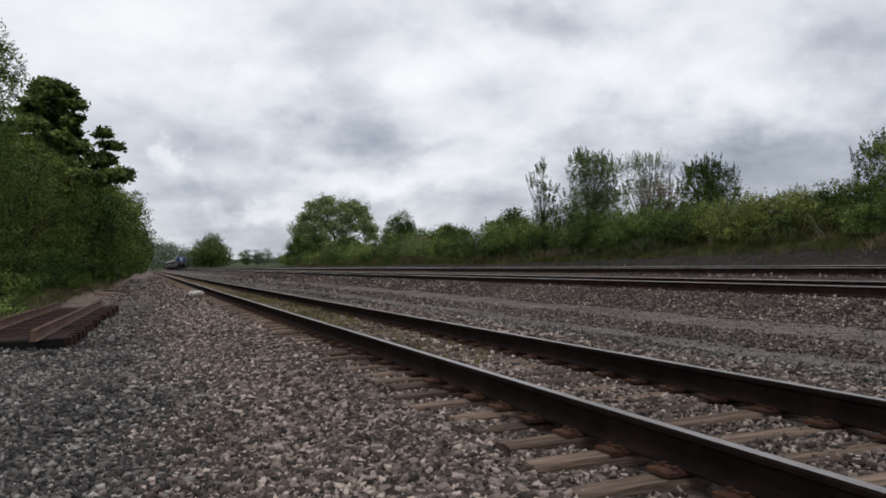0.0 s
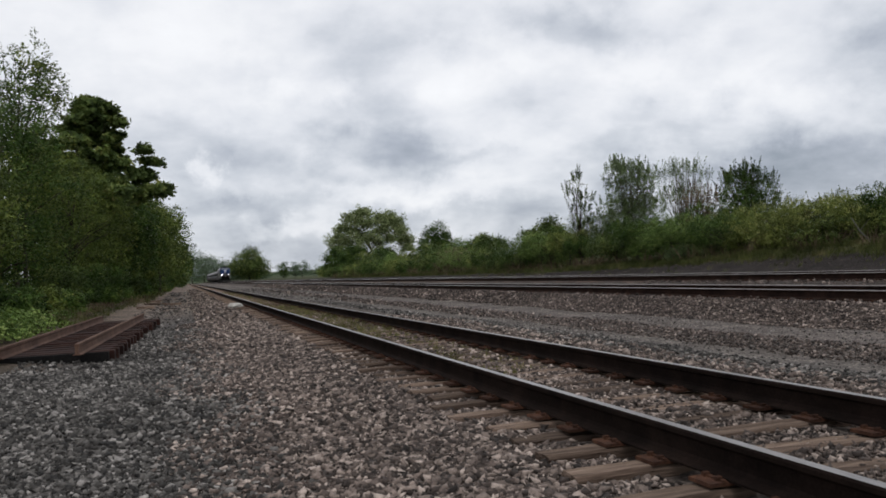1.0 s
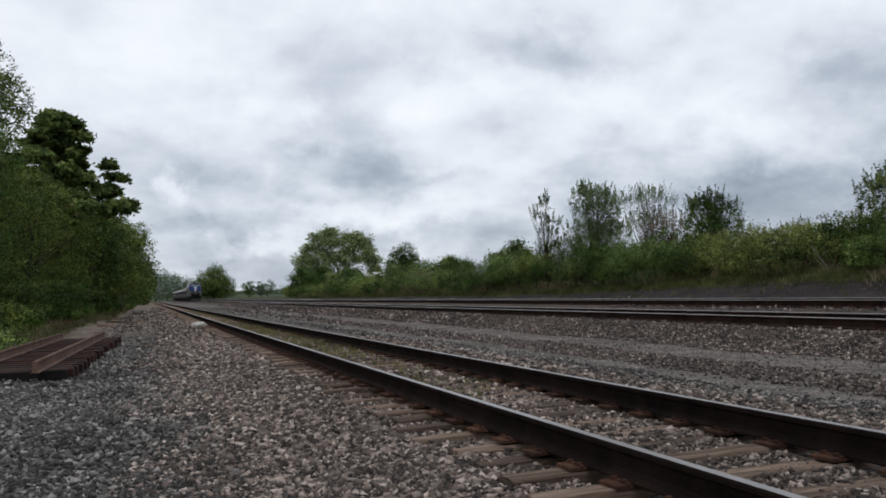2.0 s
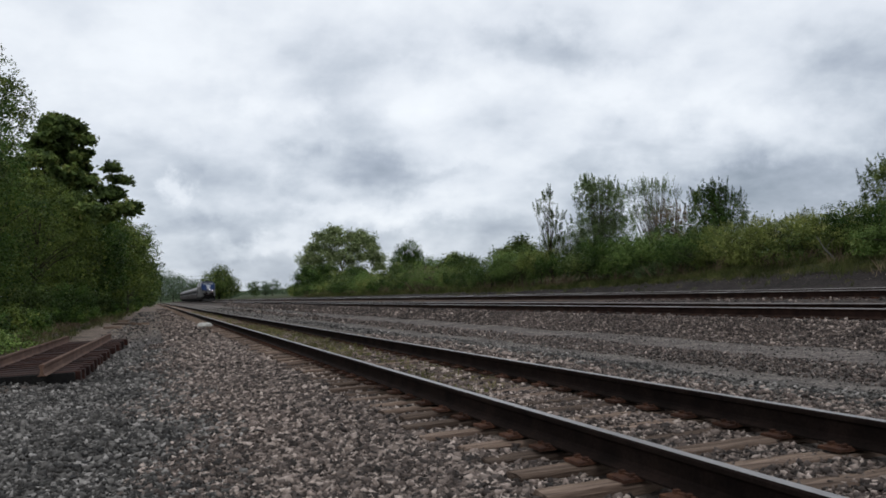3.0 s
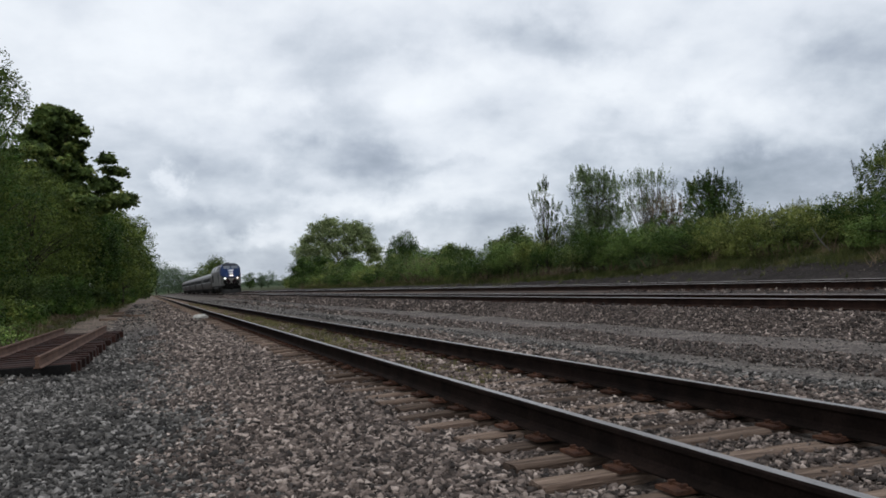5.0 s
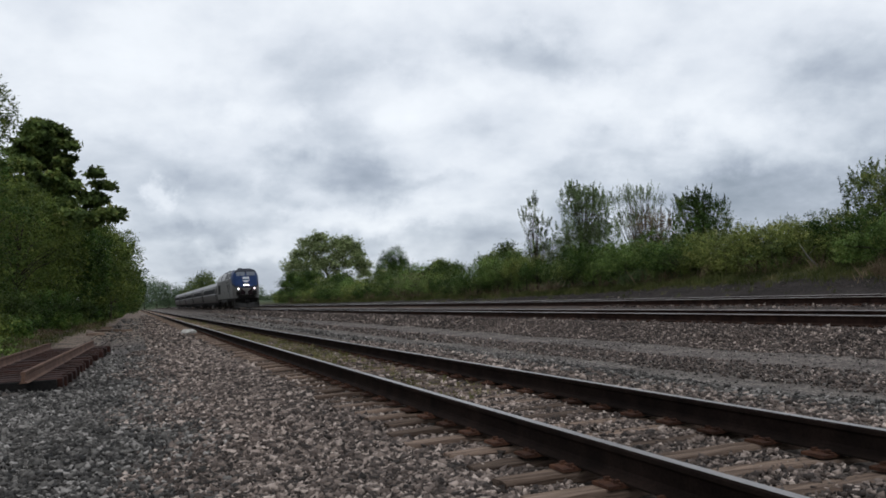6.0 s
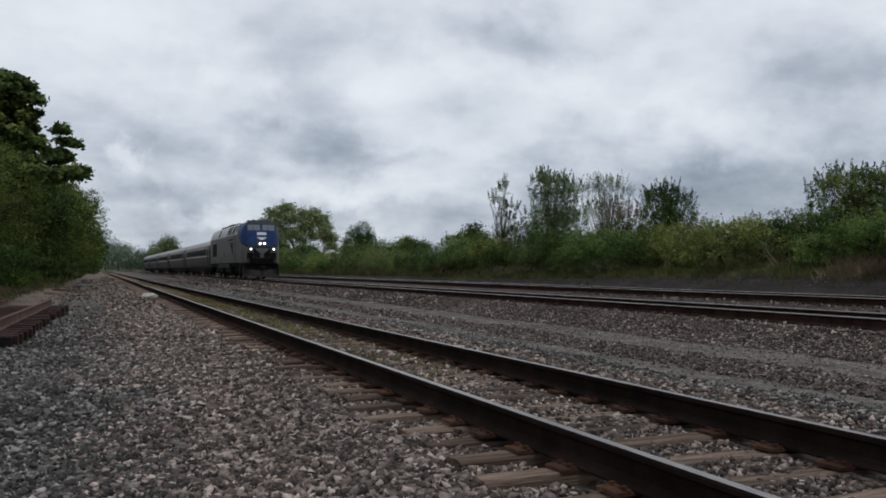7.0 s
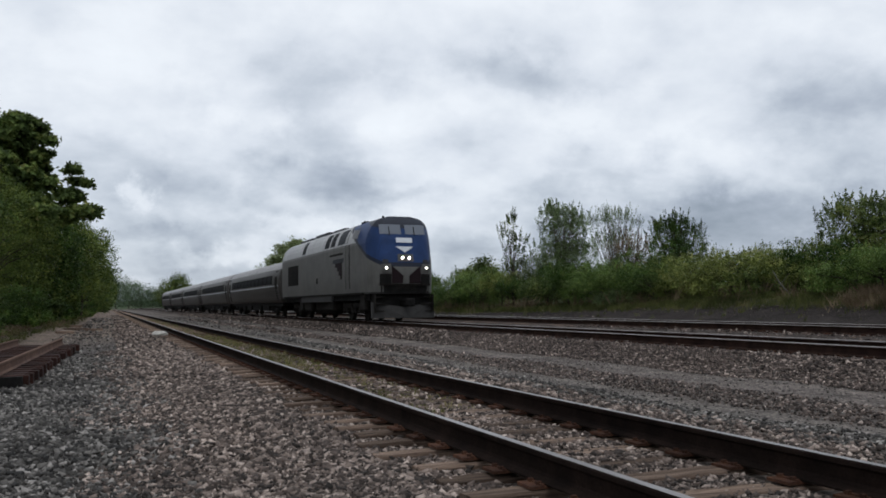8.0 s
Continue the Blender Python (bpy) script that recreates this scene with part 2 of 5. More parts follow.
M_RAILTOP = worn("polished_rail_head", (0.30, 0.285, 0.28), (0.17, 0.155, 0.148), 0.38, 0.75, 4.0, 80.0, 0.05, stretch=(1, 0.1, 1))
M_MAINTOP = worn("bright_rail_head", (0.38, 0.35, 0.34), (0.24, 0.21, 0.195), 0.34, 0.8, 4.0, 80.0, 0.05, stretch=(1, 0.1, 1))
M_TIE = worn("weathered_tie_timber", (0.245, 0.180, 0.138), (0.062, 0.041, 0.031), 0.97, 0.0, 2.2, 13.0, 1.0, 0.016, stretch=(0.5, 6, 6), island=0.5, spec=0.1)
M_PLATE = worn("rusted_tie_plate", (0.0877, 0.0420, 0.0248), (0.0405, 0.0210, 0.0154), 0.95, 0.0, 9.0, 70.0, 0.4, island=0.4, spec=0.1)
M_RUST = worn("rusted_panel_steel", (0.040, 0.016, 0.011), (0.011, 0.0055, 0.0045), 0.9, 0.0, 2.2, 40.0, 0.5, 0.006, island=0.2, spec=0.2)
M_RUSTLIGHT = worn("orange_rusted_rail", (0.150, 0.088, 0.062), (0.070, 0.036, 0.025), 0.85, 0.0, 2.0, 40.0, 0.4, spec=0.2)
M_SILVER = worn("silver_grey_paint", (0.112, 0.110, 0.103), (0.086, 0.084, 0.077), 0.6, 0.0, 0.7, 18.0, 0.03, stretch=(1, 1, 0.3), spec=0.2)
M_LIGHT = worn("pale_grey_paint", (0.345, 0.348, 0.352), (0.285, 0.288, 0.290), 0.6, 0.0, 0.8, 20.0, 0.03, spec=0.2)
M_ROOF = worn("sooty_roof_paint", (0.0360, 0.0390, 0.0480), (0.0210, 0.0228, 0.0270), 0.6, 0.0, 1.5, 20.0, 0.1, spec=0.15)
M_DARK = worn("underframe_black", (0.018, 0.017, 0.016), (0.008, 0.008, 0.008), 0.8, 0.0, 3.0, 25.0, 0.2, spec=0.06)
M_TRUCK = worn("road_dusted_truck_steel", (0.024, 0.022, 0.019), (0.010, 0.009, 0.008), 0.85, 0.0, 3.0, 25.0, 0.2, spec=0.1)
M_STEEL = worn("fluted_stainless", (0.076, 0.071, 0.068), (0.054, 0.049, 0.046), 0.5, 0.35, 0.8, 16.0, 0.03, stretch=(1, 0.15, 4), spec=0.3)
# car roof paler than the sides: the sky's reflection is put into its colour
M_CARROOF = worn("sky_bright_car_roof", (0.34, 0.335, 0.335), (0.25, 0.245, 0.245), 0.6, 0.0, 0.8, 20.0, 0.03, spec=0.2)
M_GLASS = plain("tinted_glass", (0.008, 0.009, 0.011), 0.6, spec=0.03)
M_WINDSHIELD = plain("grey_windshield_glass", (0.135, 0.150, 0.178), 0.3, spec=0.25)
M_CABGLASS = plain("dim_cab_glass", (0.028, 0.031, 0.037), 0.6, spec=0.05)
M_WHITE = plain("white_enamel", (0.5440, 0.5600, 0.5920), 0.5)
M_WEDGE = plain("maroon_black_paint", (0.013, 0.0075, 0.009), 0.7, spec=0.1)
M_PLOUGH = worn("dusty_plough_steel", (0.026, 0.025, 0.024), (0.013, 0.012, 0.011), 0.85, 0.0, 3.0, 20.0, 0.2)
M_LAMP = plain("lit_headlight", (1.0, 0.88, 0.78), 0.3, 0.0, 150.0)


def livery_material():
    """Paint of the locomotive's shell: blue wedge over the nose with a dark edge, silver sides, pale band, sooty roof."""
    m, b, node, link = material("locomotive_livery", 0.55)
    b.inputs["Specular IOR Level"].default_value = 0.2
    co = node("ShaderNodeTexCoord")
    sep = node("ShaderNodeSeparateXYZ")
    link(co.outputs["Object"], sep.inputs[0])

    def step(value, edge, soft=0.012):
        r = node("ShaderNodeMapRange")
        r.inputs[1].default_value, r.inputs[2].default_value = edge - soft, edge + soft
        link(value, r.inputs[0])
        return r.outputs[0]
    z, y = sep.outputs["Z"], sep.outputs["Y"]
    line = node("ShaderNodeMath", operation="MULTIPLY_ADD", i1=2.25, i2=-5.675)
    link(z, line.inputs[0])
    ahead = node("ShaderNodeMath", operation="SUBTRACT")
    link(line.outputs[0], ahead.inputs[0]), link(y, ahead.inputs[1])
    c = mixed(node, link, (0.112, 0.110, 0.103), (0.345, 0.348, 0.352), step(z, 3.62))
    c = mixed(node, link, (0.020, 0.019, 0.018), c, step(z, 1.30))
    c = mixed(node, link, c, (0.012, 0.016, 0.030), step(ahead.outputs[0], -0.28))
    c = mixed(node, link, c, (0.0115, 0.034, 0.112), step(ahead.outputs[0], 0.10))
    front = node("ShaderNodeMath", operation="MULTIPLY_ADD", i1=-0.22, i2=0.0)
    link(y, front.inputs[0])
    lift = node("ShaderNodeMath", operation="MAXIMUM", i1=-0.62)
    link(front.outputs[0], lift.inputs[0])
    roof = node("ShaderNodeMath", operation="ADD")
    link(z, roof.inputs[0]), link(lift.outputs[0], roof.inputs[1])
    c = mixed(node, link, c, (0.024, 0.028, 0.040), step(roof.outputs[0], 4.02, 0.03))
    grime = noise_of(node, link, co.outputs["Object"], 1.1, 6.0, 0.65)
    r = ramp(node, [(0.3, 0.78), (0.7, 1.15)])
    link(grime, r.inputs[0])
    c = mixed(node, link, c, r.outputs[0], 1.0, "MULTIPLY")
    runs = node("ShaderNodeMapping")
    runs.inputs["Scale"].default_value = (1, 5, 0.35)
    link(co.outputs["Object"], runs.inputs["Vector"])
    r2 = ramp(node, [(0.35, 0.85), (0.65, 1.08)])
    link(noise_of(node, link, runs.outputs[0], 2.0, 5.0), r2.inputs[0])
    c = mixed(node, link, c, r2.outputs[0], 1.0, "MULTIPLY")
    link(c, b.inputs["Base Color"])
    return m


M_LIVERY = livery_material()
M_CONCRETE = worn("pale_broken_concrete", (0.62, 0.60, 0.56), (0.45, 0.43, 0.39), 0.9, 0.0, 5.0, 40.0, 0.4)
M_BARK = worn("furrowed_bark", (0.075, 0.06, 0.048), (0.03, 0.025, 0.02), 0.95, 0.0, 4.0, 26.0, 0.8, 0.02, stretch=(1, 1, 0.25), spec=0.1)
M_PALEBARK = worn("pale_twig_bark", (0.17, 0.165, 0.14), (0.09, 0.085, 0.07), 0.95, 0.0, 4.0, 26.0, 0.4, spec=0.1)


def leaves_material(name, tones, through_light=0.2):
    return pieces(name, tones, 0.6, 0.0, grain=3.0, through_light=through_light, clumped=1.1)


L_DEEP = leaves_material("deep_green_leaves", [(0.0, (0.0242, 0.0438, 0.0117)), (0.5, (0.0512, 0.0931, 0.0209)), (0.85, (0.0854, 0.1449, 0.0289)), (1.0, (0.1457, 0.1700, 0.0398))])
L_MID = leaves_material("mid_green_leaves", [(0.0, (0.0325, 0.0525, 0.0163)), (0.5, (0.0900, 0.1313, 0.0363)), (0.85, (0.1625, 0.2075, 0.0550)), (1.0, (0.2375, 0.2375, 0.0800))])
L_FRESH = leaves_material("fresh_green_leaves", [(0.0, (0.0480, 0.0840, 0.0204)), (0.5, (0.1296, 0.2040, 0.0504)), (0.85, (0.2016, 0.2820, 0.0744)), (1.0, (0.2700, 0.3144, 0.1080))])
L_YELLOW = leaves_material("yellow_green_leaves", [(0.0, (0.0572, 0.0754, 0.0221)), (0.5, (0.1690, 0.2054, 0.0494)), (0.85, (0.2860, 0.3120, 0.0884)), (1.0, (0.3770, 0.3705, 0.1404))])
L_PALE = leaves_material("pale_young_leaves", [(0.0, (0.075, 0.105, 0.045)), (0.5, (0.165, 0.225, 0.095)), (1.0, (0.26, 0.33, 0.17))], 0.45)
# haze of the distance is mixed into these paler leaf tones
L_HAZE = leaves_material("haze_tinted_leaves", [(0.0, (0.0637, 0.0969, 0.0580)), (0.5, (0.1095, 0.1579, 0.0905)), (1.0, (0.1541, 0.2058, 0.1150))])
L_DRY = leaves_material("dry_brown_stems", [(0.0, (0.0851, 0.0614, 0.0378)), (0.5, (0.1607, 0.1181, 0.0756)), (1.0, (0.2457, 0.1890, 0.1229))])
L_GRASS = leaves_material("verge_grass", [(0.0, (0.0397, 0.0486, 0.0141)), (0.5, (0.0800, 0.0936, 0.0282)), (0.85, (0.1280, 0.1278, 0.0480)), (1.0, (0.1920, 0.1578, 0.0800))])
L_WEED = leaves_material("sparse_track_weeds", [(0.0, (0.0920, 0.0935, 0.0317)), (0.5, (0.1564, 0.1530, 0.0554)), (1.0, (0.2392, 0.2040, 0.1030))])
L_DOME = leaves_material("pale_dome_leaves", [(0.0, (0.110, 0.145, 0.060)), (0.5, (0.205, 0.250, 0.105)), (1.0, (0.33, 0.375, 0.18))])
L_OLIVE = leaves_material("olive_hedge_leaves", [(0.0, (0.0299, 0.0483, 0.0115)), (0.5, (0.0897, 0.1265, 0.0276)), (0.85, (0.1552, 0.1978, 0.0437)), (1.0, (0.2242, 0.2472, 0.0644))])
# ---------------------------------------------------------------- mesh helpers
def link_mesh(name, me, mats, parent=None, label="", m=None):
    ob = new(name, me)
    for k in (mats if isinstance(mats, (list, tuple)) else [mats]):
        if k.name not in [x.name for x in me.materials]:
            me.materials.append(k)
    if parent:
        ob.parent = parent
    if m is not None:
        ob.matrix_basis = m
    if label:
        ob["label"] = label
    return ob


def part(name, bm, mats, parent=None, label="", m=None, smooth=False):
    """One mesh object out of a bmesh, under its thing."""
    bmesh.ops.recalc_face_normals(bm, faces=bm.faces)
    me = bpy.data.meshes.new(name)
    bm.to_mesh(me)
    bm.free()
    if smooth:
        me.polygons.foreach_set("use_smooth", [True] * len(me.polygons))
    return link_mesh(name, me, mats, parent, label, m)


def thing(name, label, category, group="", m=None, kind=""):
    ob = new(name)
    ob.empty_display_size = 0.3
    if m is not None:
        ob.matrix_basis = m
    return tagged(ob, label, category, group, kind)


def box(bm, x0, x1, y0, y1, z0, z1, bevel=0.0, mat=0):
    r = bmesh.ops.create_cube(bm, size=1, matrix=Matrix.Translation(((x0 + x1) / 2, (y0 + y1) / 2, (z0 + z1) / 2)) @ Matrix.Diagonal((x1 - x0, y1 - y0, z1 - z0, 1)))
    faces = {f for v in r["verts"] for f in v.link_faces}
    for f in faces:
        f.material_index = mat
    if bevel:
        bmesh.ops.bevel(bm, geom=list({e for f in faces for e in f.edges}), offset=bevel, segments=1, affect="EDGES")
    return bm


def cyl(bm, p0, p1, r0, r1=None, n=12):
    """A tapered round bar from p0 to p1."""
    p0, p1 = Vector(p0), Vector(p1)
    d = p1 - p0
    m = Matrix.Translation((p0 + p1) / 2) @ d.to_track_quat("Z", "Y").to_matrix().to_4x4()
    bmesh.ops.create_cone(bm, cap_ends=True, segments=n, radius1=r0, radius2=r0 if r1 is None else r1, depth=d.length, matrix=m)
    return bm


def numpy_mesh(name, verts, quads):
    me = bpy.data.meshes.new(name)
    k = quads.shape[1]
    me.vertices.add(len(verts)), me.loops.add(quads.size), me.polygons.add(len(quads))
    me.vertices.foreach_set("co", np.ascontiguousarray(verts, dtype=np.float32).ravel())
    me.loops.foreach_set("vertex_index", np.ascontiguousarray(quads, dtype=np.int32).ravel())
    me.polygons.foreach_set("loop_start", np.arange(0, quads.size, k, dtype=np.int32))
    me.update(calc_edges=True)
    return me


# ---------------------------------------------------------------- ground
NEAR_X, NEAR_RAIL = 3.35, 0.37        # middle of the near track, top of its rails
MAIN_X, MAIN_RAIL = 12.2, 0.57
FAR_X, FAR_RAIL = 16.45, 0.73
GAUGE = 0.7525                         # half the distance of the rail middles
RAIL_H = 0.185


def hills(x, y, s, k):
    """Smooth rolling relief from a few waves."""
    return (np.sin(x / s + 1.3 * k) * np.cos(y / s * 0.83 + 2.1 * k) + np.sin((x * 0.6 + y) / s * 1.7 + k) * 0.6 + np.cos((x - y * 0.7) / s * 2.9 + 3 * k) * 0.35) / 2


PROFILE_X = [-3000, -60, -14, -6, -3.4, -1.5, -0.2, 1.1, 1.8, 2.05, 2.6, 2.75, 3.95, 4.1, 4.65, 4.9, 5.9, 7.0, 9.4, 9.9, 10.75, 13.7, 14.6, 15.1, 17.9, 18.9, 19.6, 21.0, 22.5, 26, 32, 60, 3000]
PROFILE_Z = [1.5, 1.2, 0.7, 0.35, 0.12, 0.0, 0.02, 0.09, 0.112, 0.098, 0.098, 0.135, 0.135, 0.115, 0.118, 0.155, 0.10, 0.03, 0.05, 0.10, 0.37, 0.37, 0.42, 0.53, 0.53, 0.30, 0.45, 1.0, 1.2, 1.5, 2.3, 2.4, 2.4]


def ground_z(x, y):
    x, y = np.asarray(x, float), np.asarray(y, float)
    z = np.interp(x, PROFILE_X, PROFILE_Z)
    bed = np.minimum(np.abs(x - NEAR_X) / 1.6, np.minimum(np.abs(x - MAIN_X), np.abs(x - FAR_X)) / 1.5)
    loose = np.clip((bed - 1) * 2, 0.15, 1)
    z = z + loose * (0.03 * hills(x, y, 1.9, 1) + 0.018 * hills(x, y, 0.55, 2))
    bank = np.clip((x - 20) / 2, 0, 1)
    z = z - np.clip((x - 23) / 6, 0, 1) * np.clip((y - 120) / 60, 0, 1) * 1.1
    z = z + np.clip((y - 560) / 120, 0, 1) * 5.0
    return z + bank * (0.12 * hills(x, y, 4.0, 3) + np.clip((34 - y) / 38, -0.35, 0.6))


def spread(lo, hi, fine_lo, fine_hi, step, growth):
    a = list(np.arange(fine_lo, fine_hi + 1e-6, step))
    s = step
    while a[-1] < hi:
        s *= growth
        a.append(a[-1] + s)
    s = step
    while a[0] > lo:
        s *= growth
        a.insert(0, a[0] - s)
    return np.array(a)


def build_ground():
    xs = spread(-2600, 2600, -5.0, 11.0, 0.18, 1.12)
    ys = spread(-2600, 2600, 1.0, 18.0, 0.18, 1.1)
    gx, gy = np.meshgrid(xs, ys)
    gz = ground_z(gx, gy) + np.random.default_rng(5).normal(0, 0.006, gx.shape)
    v = np.stack([gx, gy, gz], -1).reshape(-1, 3)
    w = len(xs)
    i = (np.arange(len(ys) - 1)[:, None] * w + np.arange(w - 1)[None]).ravel()
    me = numpy_mesh("ground", v, np.stack([i, i + 1, i + w + 1, i + w], 1))
    me.polygons.foreach_set("use_smooth", [True] * len(me.polygons))
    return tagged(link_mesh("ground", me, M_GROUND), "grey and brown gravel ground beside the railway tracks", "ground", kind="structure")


build_ground()


def stone_mesh(name, xy, size, lift, rng):
    """Angular stones: each a squashed, jittered lump of eight faces, sunk a little into the ground."""
    base = np.array([(1, 0, 0), (-1, 0, 0), (0, 1, 0), (0, -1, 0), (0, 0, 1), (0, 0, -1)]) * 1.15
    tri = np.array([(0, 2, 4), (2, 1, 4), (1, 3, 4), (3, 0, 4), (2, 0, 5), (1, 2, 5), (3, 1, 5), (0, 3, 5)])
    n = len(xy)
    v = base[None] * (1 + rng.uniform(-0.33, 0.33, (n, len(base), 1))) + rng.uniform(-0.22, 0.22, (n, len(base), 3))
    v = v * rng.uniform(0.42, 1.42, (n, 1, 3))
    q = rng.normal(size=(n, 4))
    q /= np.linalg.norm(q, axis=1, keepdims=True)
    w, a, b, c = q.T
    rot = np.stack([1 - 2 * (b * b + c * c), 2 * (a * b - c * w), 2 * (a * c + b * w), 2 * (a * b + c * w), 1 - 2 * (a * a + c * c), 2 * (b * c - a * w),
                    2 * (a * c - b * w), 2 * (b * c + a * w), 1 - 2 * (a * a + b * b)], -1).reshape(n, 3, 3)
    v = np.einsum("nij,nkj->nki", rot, v) * size[:, None, None]
    v[:, :, 2] *= 0.8
    v += np.stack([xy[:, 0], xy[:, 1], ground_z(xy[:, 0], xy[:, 1]) + lift * size], -1)[:, None]
    f = tri[None] + (np.arange(n) * len(base))[:, None, None]
    return numpy_mesh(name, v.reshape(-1, 3), f.reshape(-1, 3))


def scatter(rng, x0, x1, y0, y1, density, keep=None):
    n = int((x1 - x0) * (y1 - y0) * density)
    p = np.stack([rng.uniform(x0, x1, n), rng.uniform(y0, y1, n)], 1)
    return p if keep is None else p[keep(p[:, 0], p[:, 1])]


def in_view(x, y, spare=1.5):
    a = np.degrees(np.arctan2(x, y))
    return (a > -11 - spare) & (a < 50 + spare)


def build_stones():
    rng = np.random.default_rng(11)
    bed = lambda x: np.abs(x - NEAR_X) < 1.36
    jobs = [
        ("ballast_stones", M_STONE, "loose brown-grey crushed ballast beside the near track", [
            (-0.9, 2.25, 1.6, 7.0, 2200, 0.0182), (-0.9, 6.0, -5.0, 2.4, 150, 0.026), (-0.9, 2.2, 7.0, 14.0, 1050, 0.0195), (-0.9, 2.1, 14.0, 26.0, 350, 0.026), (2.1, 4.7, 2.2, 9.0, 1400, 0.0172), (2.1, 4.7, 9.0, 26.0, 340, 0.022),
            (4.5, 6.0, 3.0, 9.0, 420, 0.018), (4.5, 6.0, 9.0, 22.0, 240, 0.023), (0.3, 2.1, 26, 50, 50, 0.036), (0.6, 2.0, 50, 130, 8, 0.05)]),
        ("footpath_stones", M_GREYSTONE, "loose grey gravel of the walkway along the track", [
            (-2.6, 1.4, 2.2, 7.0, 1500, 0.0175), (-3.0, 1.4, -5.0, 2.4, 150, 0.024), (-2.6, 1.4, 7.0, 14.0, 750, 0.022), (-2.6, 1.4, 14.0, 24.0, 210, 0.025), (-1.9, 1.0, 24.0, 50.0, 13, 0.03), (-1.6, 1.0, 50.0, 110.0, 5, 0.05)]),
        ("road_stones", M_GREYSTONE, "fine grey gravel of the service strip between tracks", [
            (5.7, 9.8, -4.0, 4.0, 40, 0.018), (5.6, 6.5, 4.0, 18.0, 380, 0.019), (6.5, 9.6, 4.0, 18.0, 70, 0.012), (5.6, 6.5, 18.0, 40.0, 90, 0.026), (5.6, 9.9, 40.0, 110.0, 4, 0.04)]),
        ("crown_stones", M_DARKSTONE, "darker coarse gravel along the middle of the service strip", [
            (7.2, 8.5, 4.0, 18.0, 330, 0.017), (7.3, 8.5, 18.0, 40.0, 80, 0.025), (7.3, 8.5, 40.0, 90.0, 10, 0.05)]),
        ("shoulder_stones", M_DARKSTONE, "dark weathered ballast on the main line's shoulder", [
            (9.6, 11.0, -4.0, 7.0, 200, 0.030), (9.6, 11.0, 7.0, 26.0, 950, 0.0185), (9.7, 11.0, 26.0, 60.0, 150, 0.036), (9.8, 11.0, 60.0, 130.0, 22, 0.07), (10.9, 18.5, 10.0, 26.0, 40, 0.026), (18.6, 21.2, 12, 60, 26, 0.02)]),
    ]
    for name, mat, label, areas in jobs:
        p, s = [], []
        for x0, x1, y0, y1, d, r in areas:
            q = scatter(rng, x0, x1, y0, y1, d)
            q = q[in_view(q[:, 0], q[:, 1]) | (rng.random(len(q)) < 0.3)]
            k = np.clip(rng.lognormal(0, 0.32, len(q)), 0.45, 1.75) * r
            if name == "ballast_stones":
                k = k * (1 + 0.08 * np.clip(q[:, 0] - 0.3, 0, 1) * (q[:, 0] < 2.1))
            ok = ~(bed(q[:, 0]) & (np.abs((q[:, 1] - TIE_START + TIE_STEP / 2) % TIE_STEP - TIE_STEP / 2) < 0.10) & (rng.random(len(q)) < np.where(q[:, 0] < NEAR_X - GAUGE, 0.72, 0.84)))
            near_rail = np.minimum(np.abs(q[:, 0] - NEAR_X + GAUGE), np.abs(q[:, 0] - NEAR_X - GAUGE)) < 0.13
            ok &= ~near_rail
            # the two kinds of gravel run into each other beside the track
            edge = np.clip((q[:, 0] - 0.25 - 0.5 * hills(q[:, 0], q[:, 1], 0.9, 4)) / 1.1 + 0.5, 0, 1)
            if name == "ballast_stones":
                ok &= rng.random(len(q)) < edge
            if name == "footpath_stones":
                ok &= rng.random(len(q)) > edge
            p.append(q[ok]), s.append(k[ok])
        if p:
            me = stone_mesh(name, np.concatenate(p), np.concatenate(s), 0.42, rng)
            tagged(link_mesh(name, me, mat), label, "gravel", kind="stuff")


# ---------------------------------------------------------------- tracks
TIE_START, TIE_STEP = 2.1, 0.53
RAIL_OUTLINE = [(-0.076, 0), (0.076, 0), (0.076, 0.012), (0.020, 0.030), (0.0095, 0.050), (0.0095, 0.130), (0.018, 0.143), (0.037, 0.150), (0.037, 0.172), (0.029, 0.183),
                (-0.029, 0.183), (-0.037, 0.172), (-0.037, 0.150), (-0.018, 0.143), (-0.0095, 0.130), (-0.0095, 0.050), (-0.020, 0.030), (-0.076, 0.012)]


def rail(parent, x, y0, y1, z, top, shiny=(9,), name="rail", steps=None):
    bm = bmesh.new()
    ys = np.linspace(y0, y1, steps or max(2, int((y1 - y0) / 6)))
    rings = [[bm.verts.new((x + px, y, z + pz)) for px, pz in RAIL_OUTLINE] for y in ys]
    n = len(RAIL_OUTLINE)
    for a, b in zip(rings, rings[1:]):
        for k in range(n):
            f = bm.faces.new((a[k], a[(k + 1) % n], b[(k + 1) % n], b[k]))
            f.material_index = 1 if k in shiny else 0
    bm.faces.new(rings[0]), bm.faces.new(rings[-1])
    return part(name, bm, [M_RAIL if top is M_RAILTOP else M_MAINRAIL, top], parent)


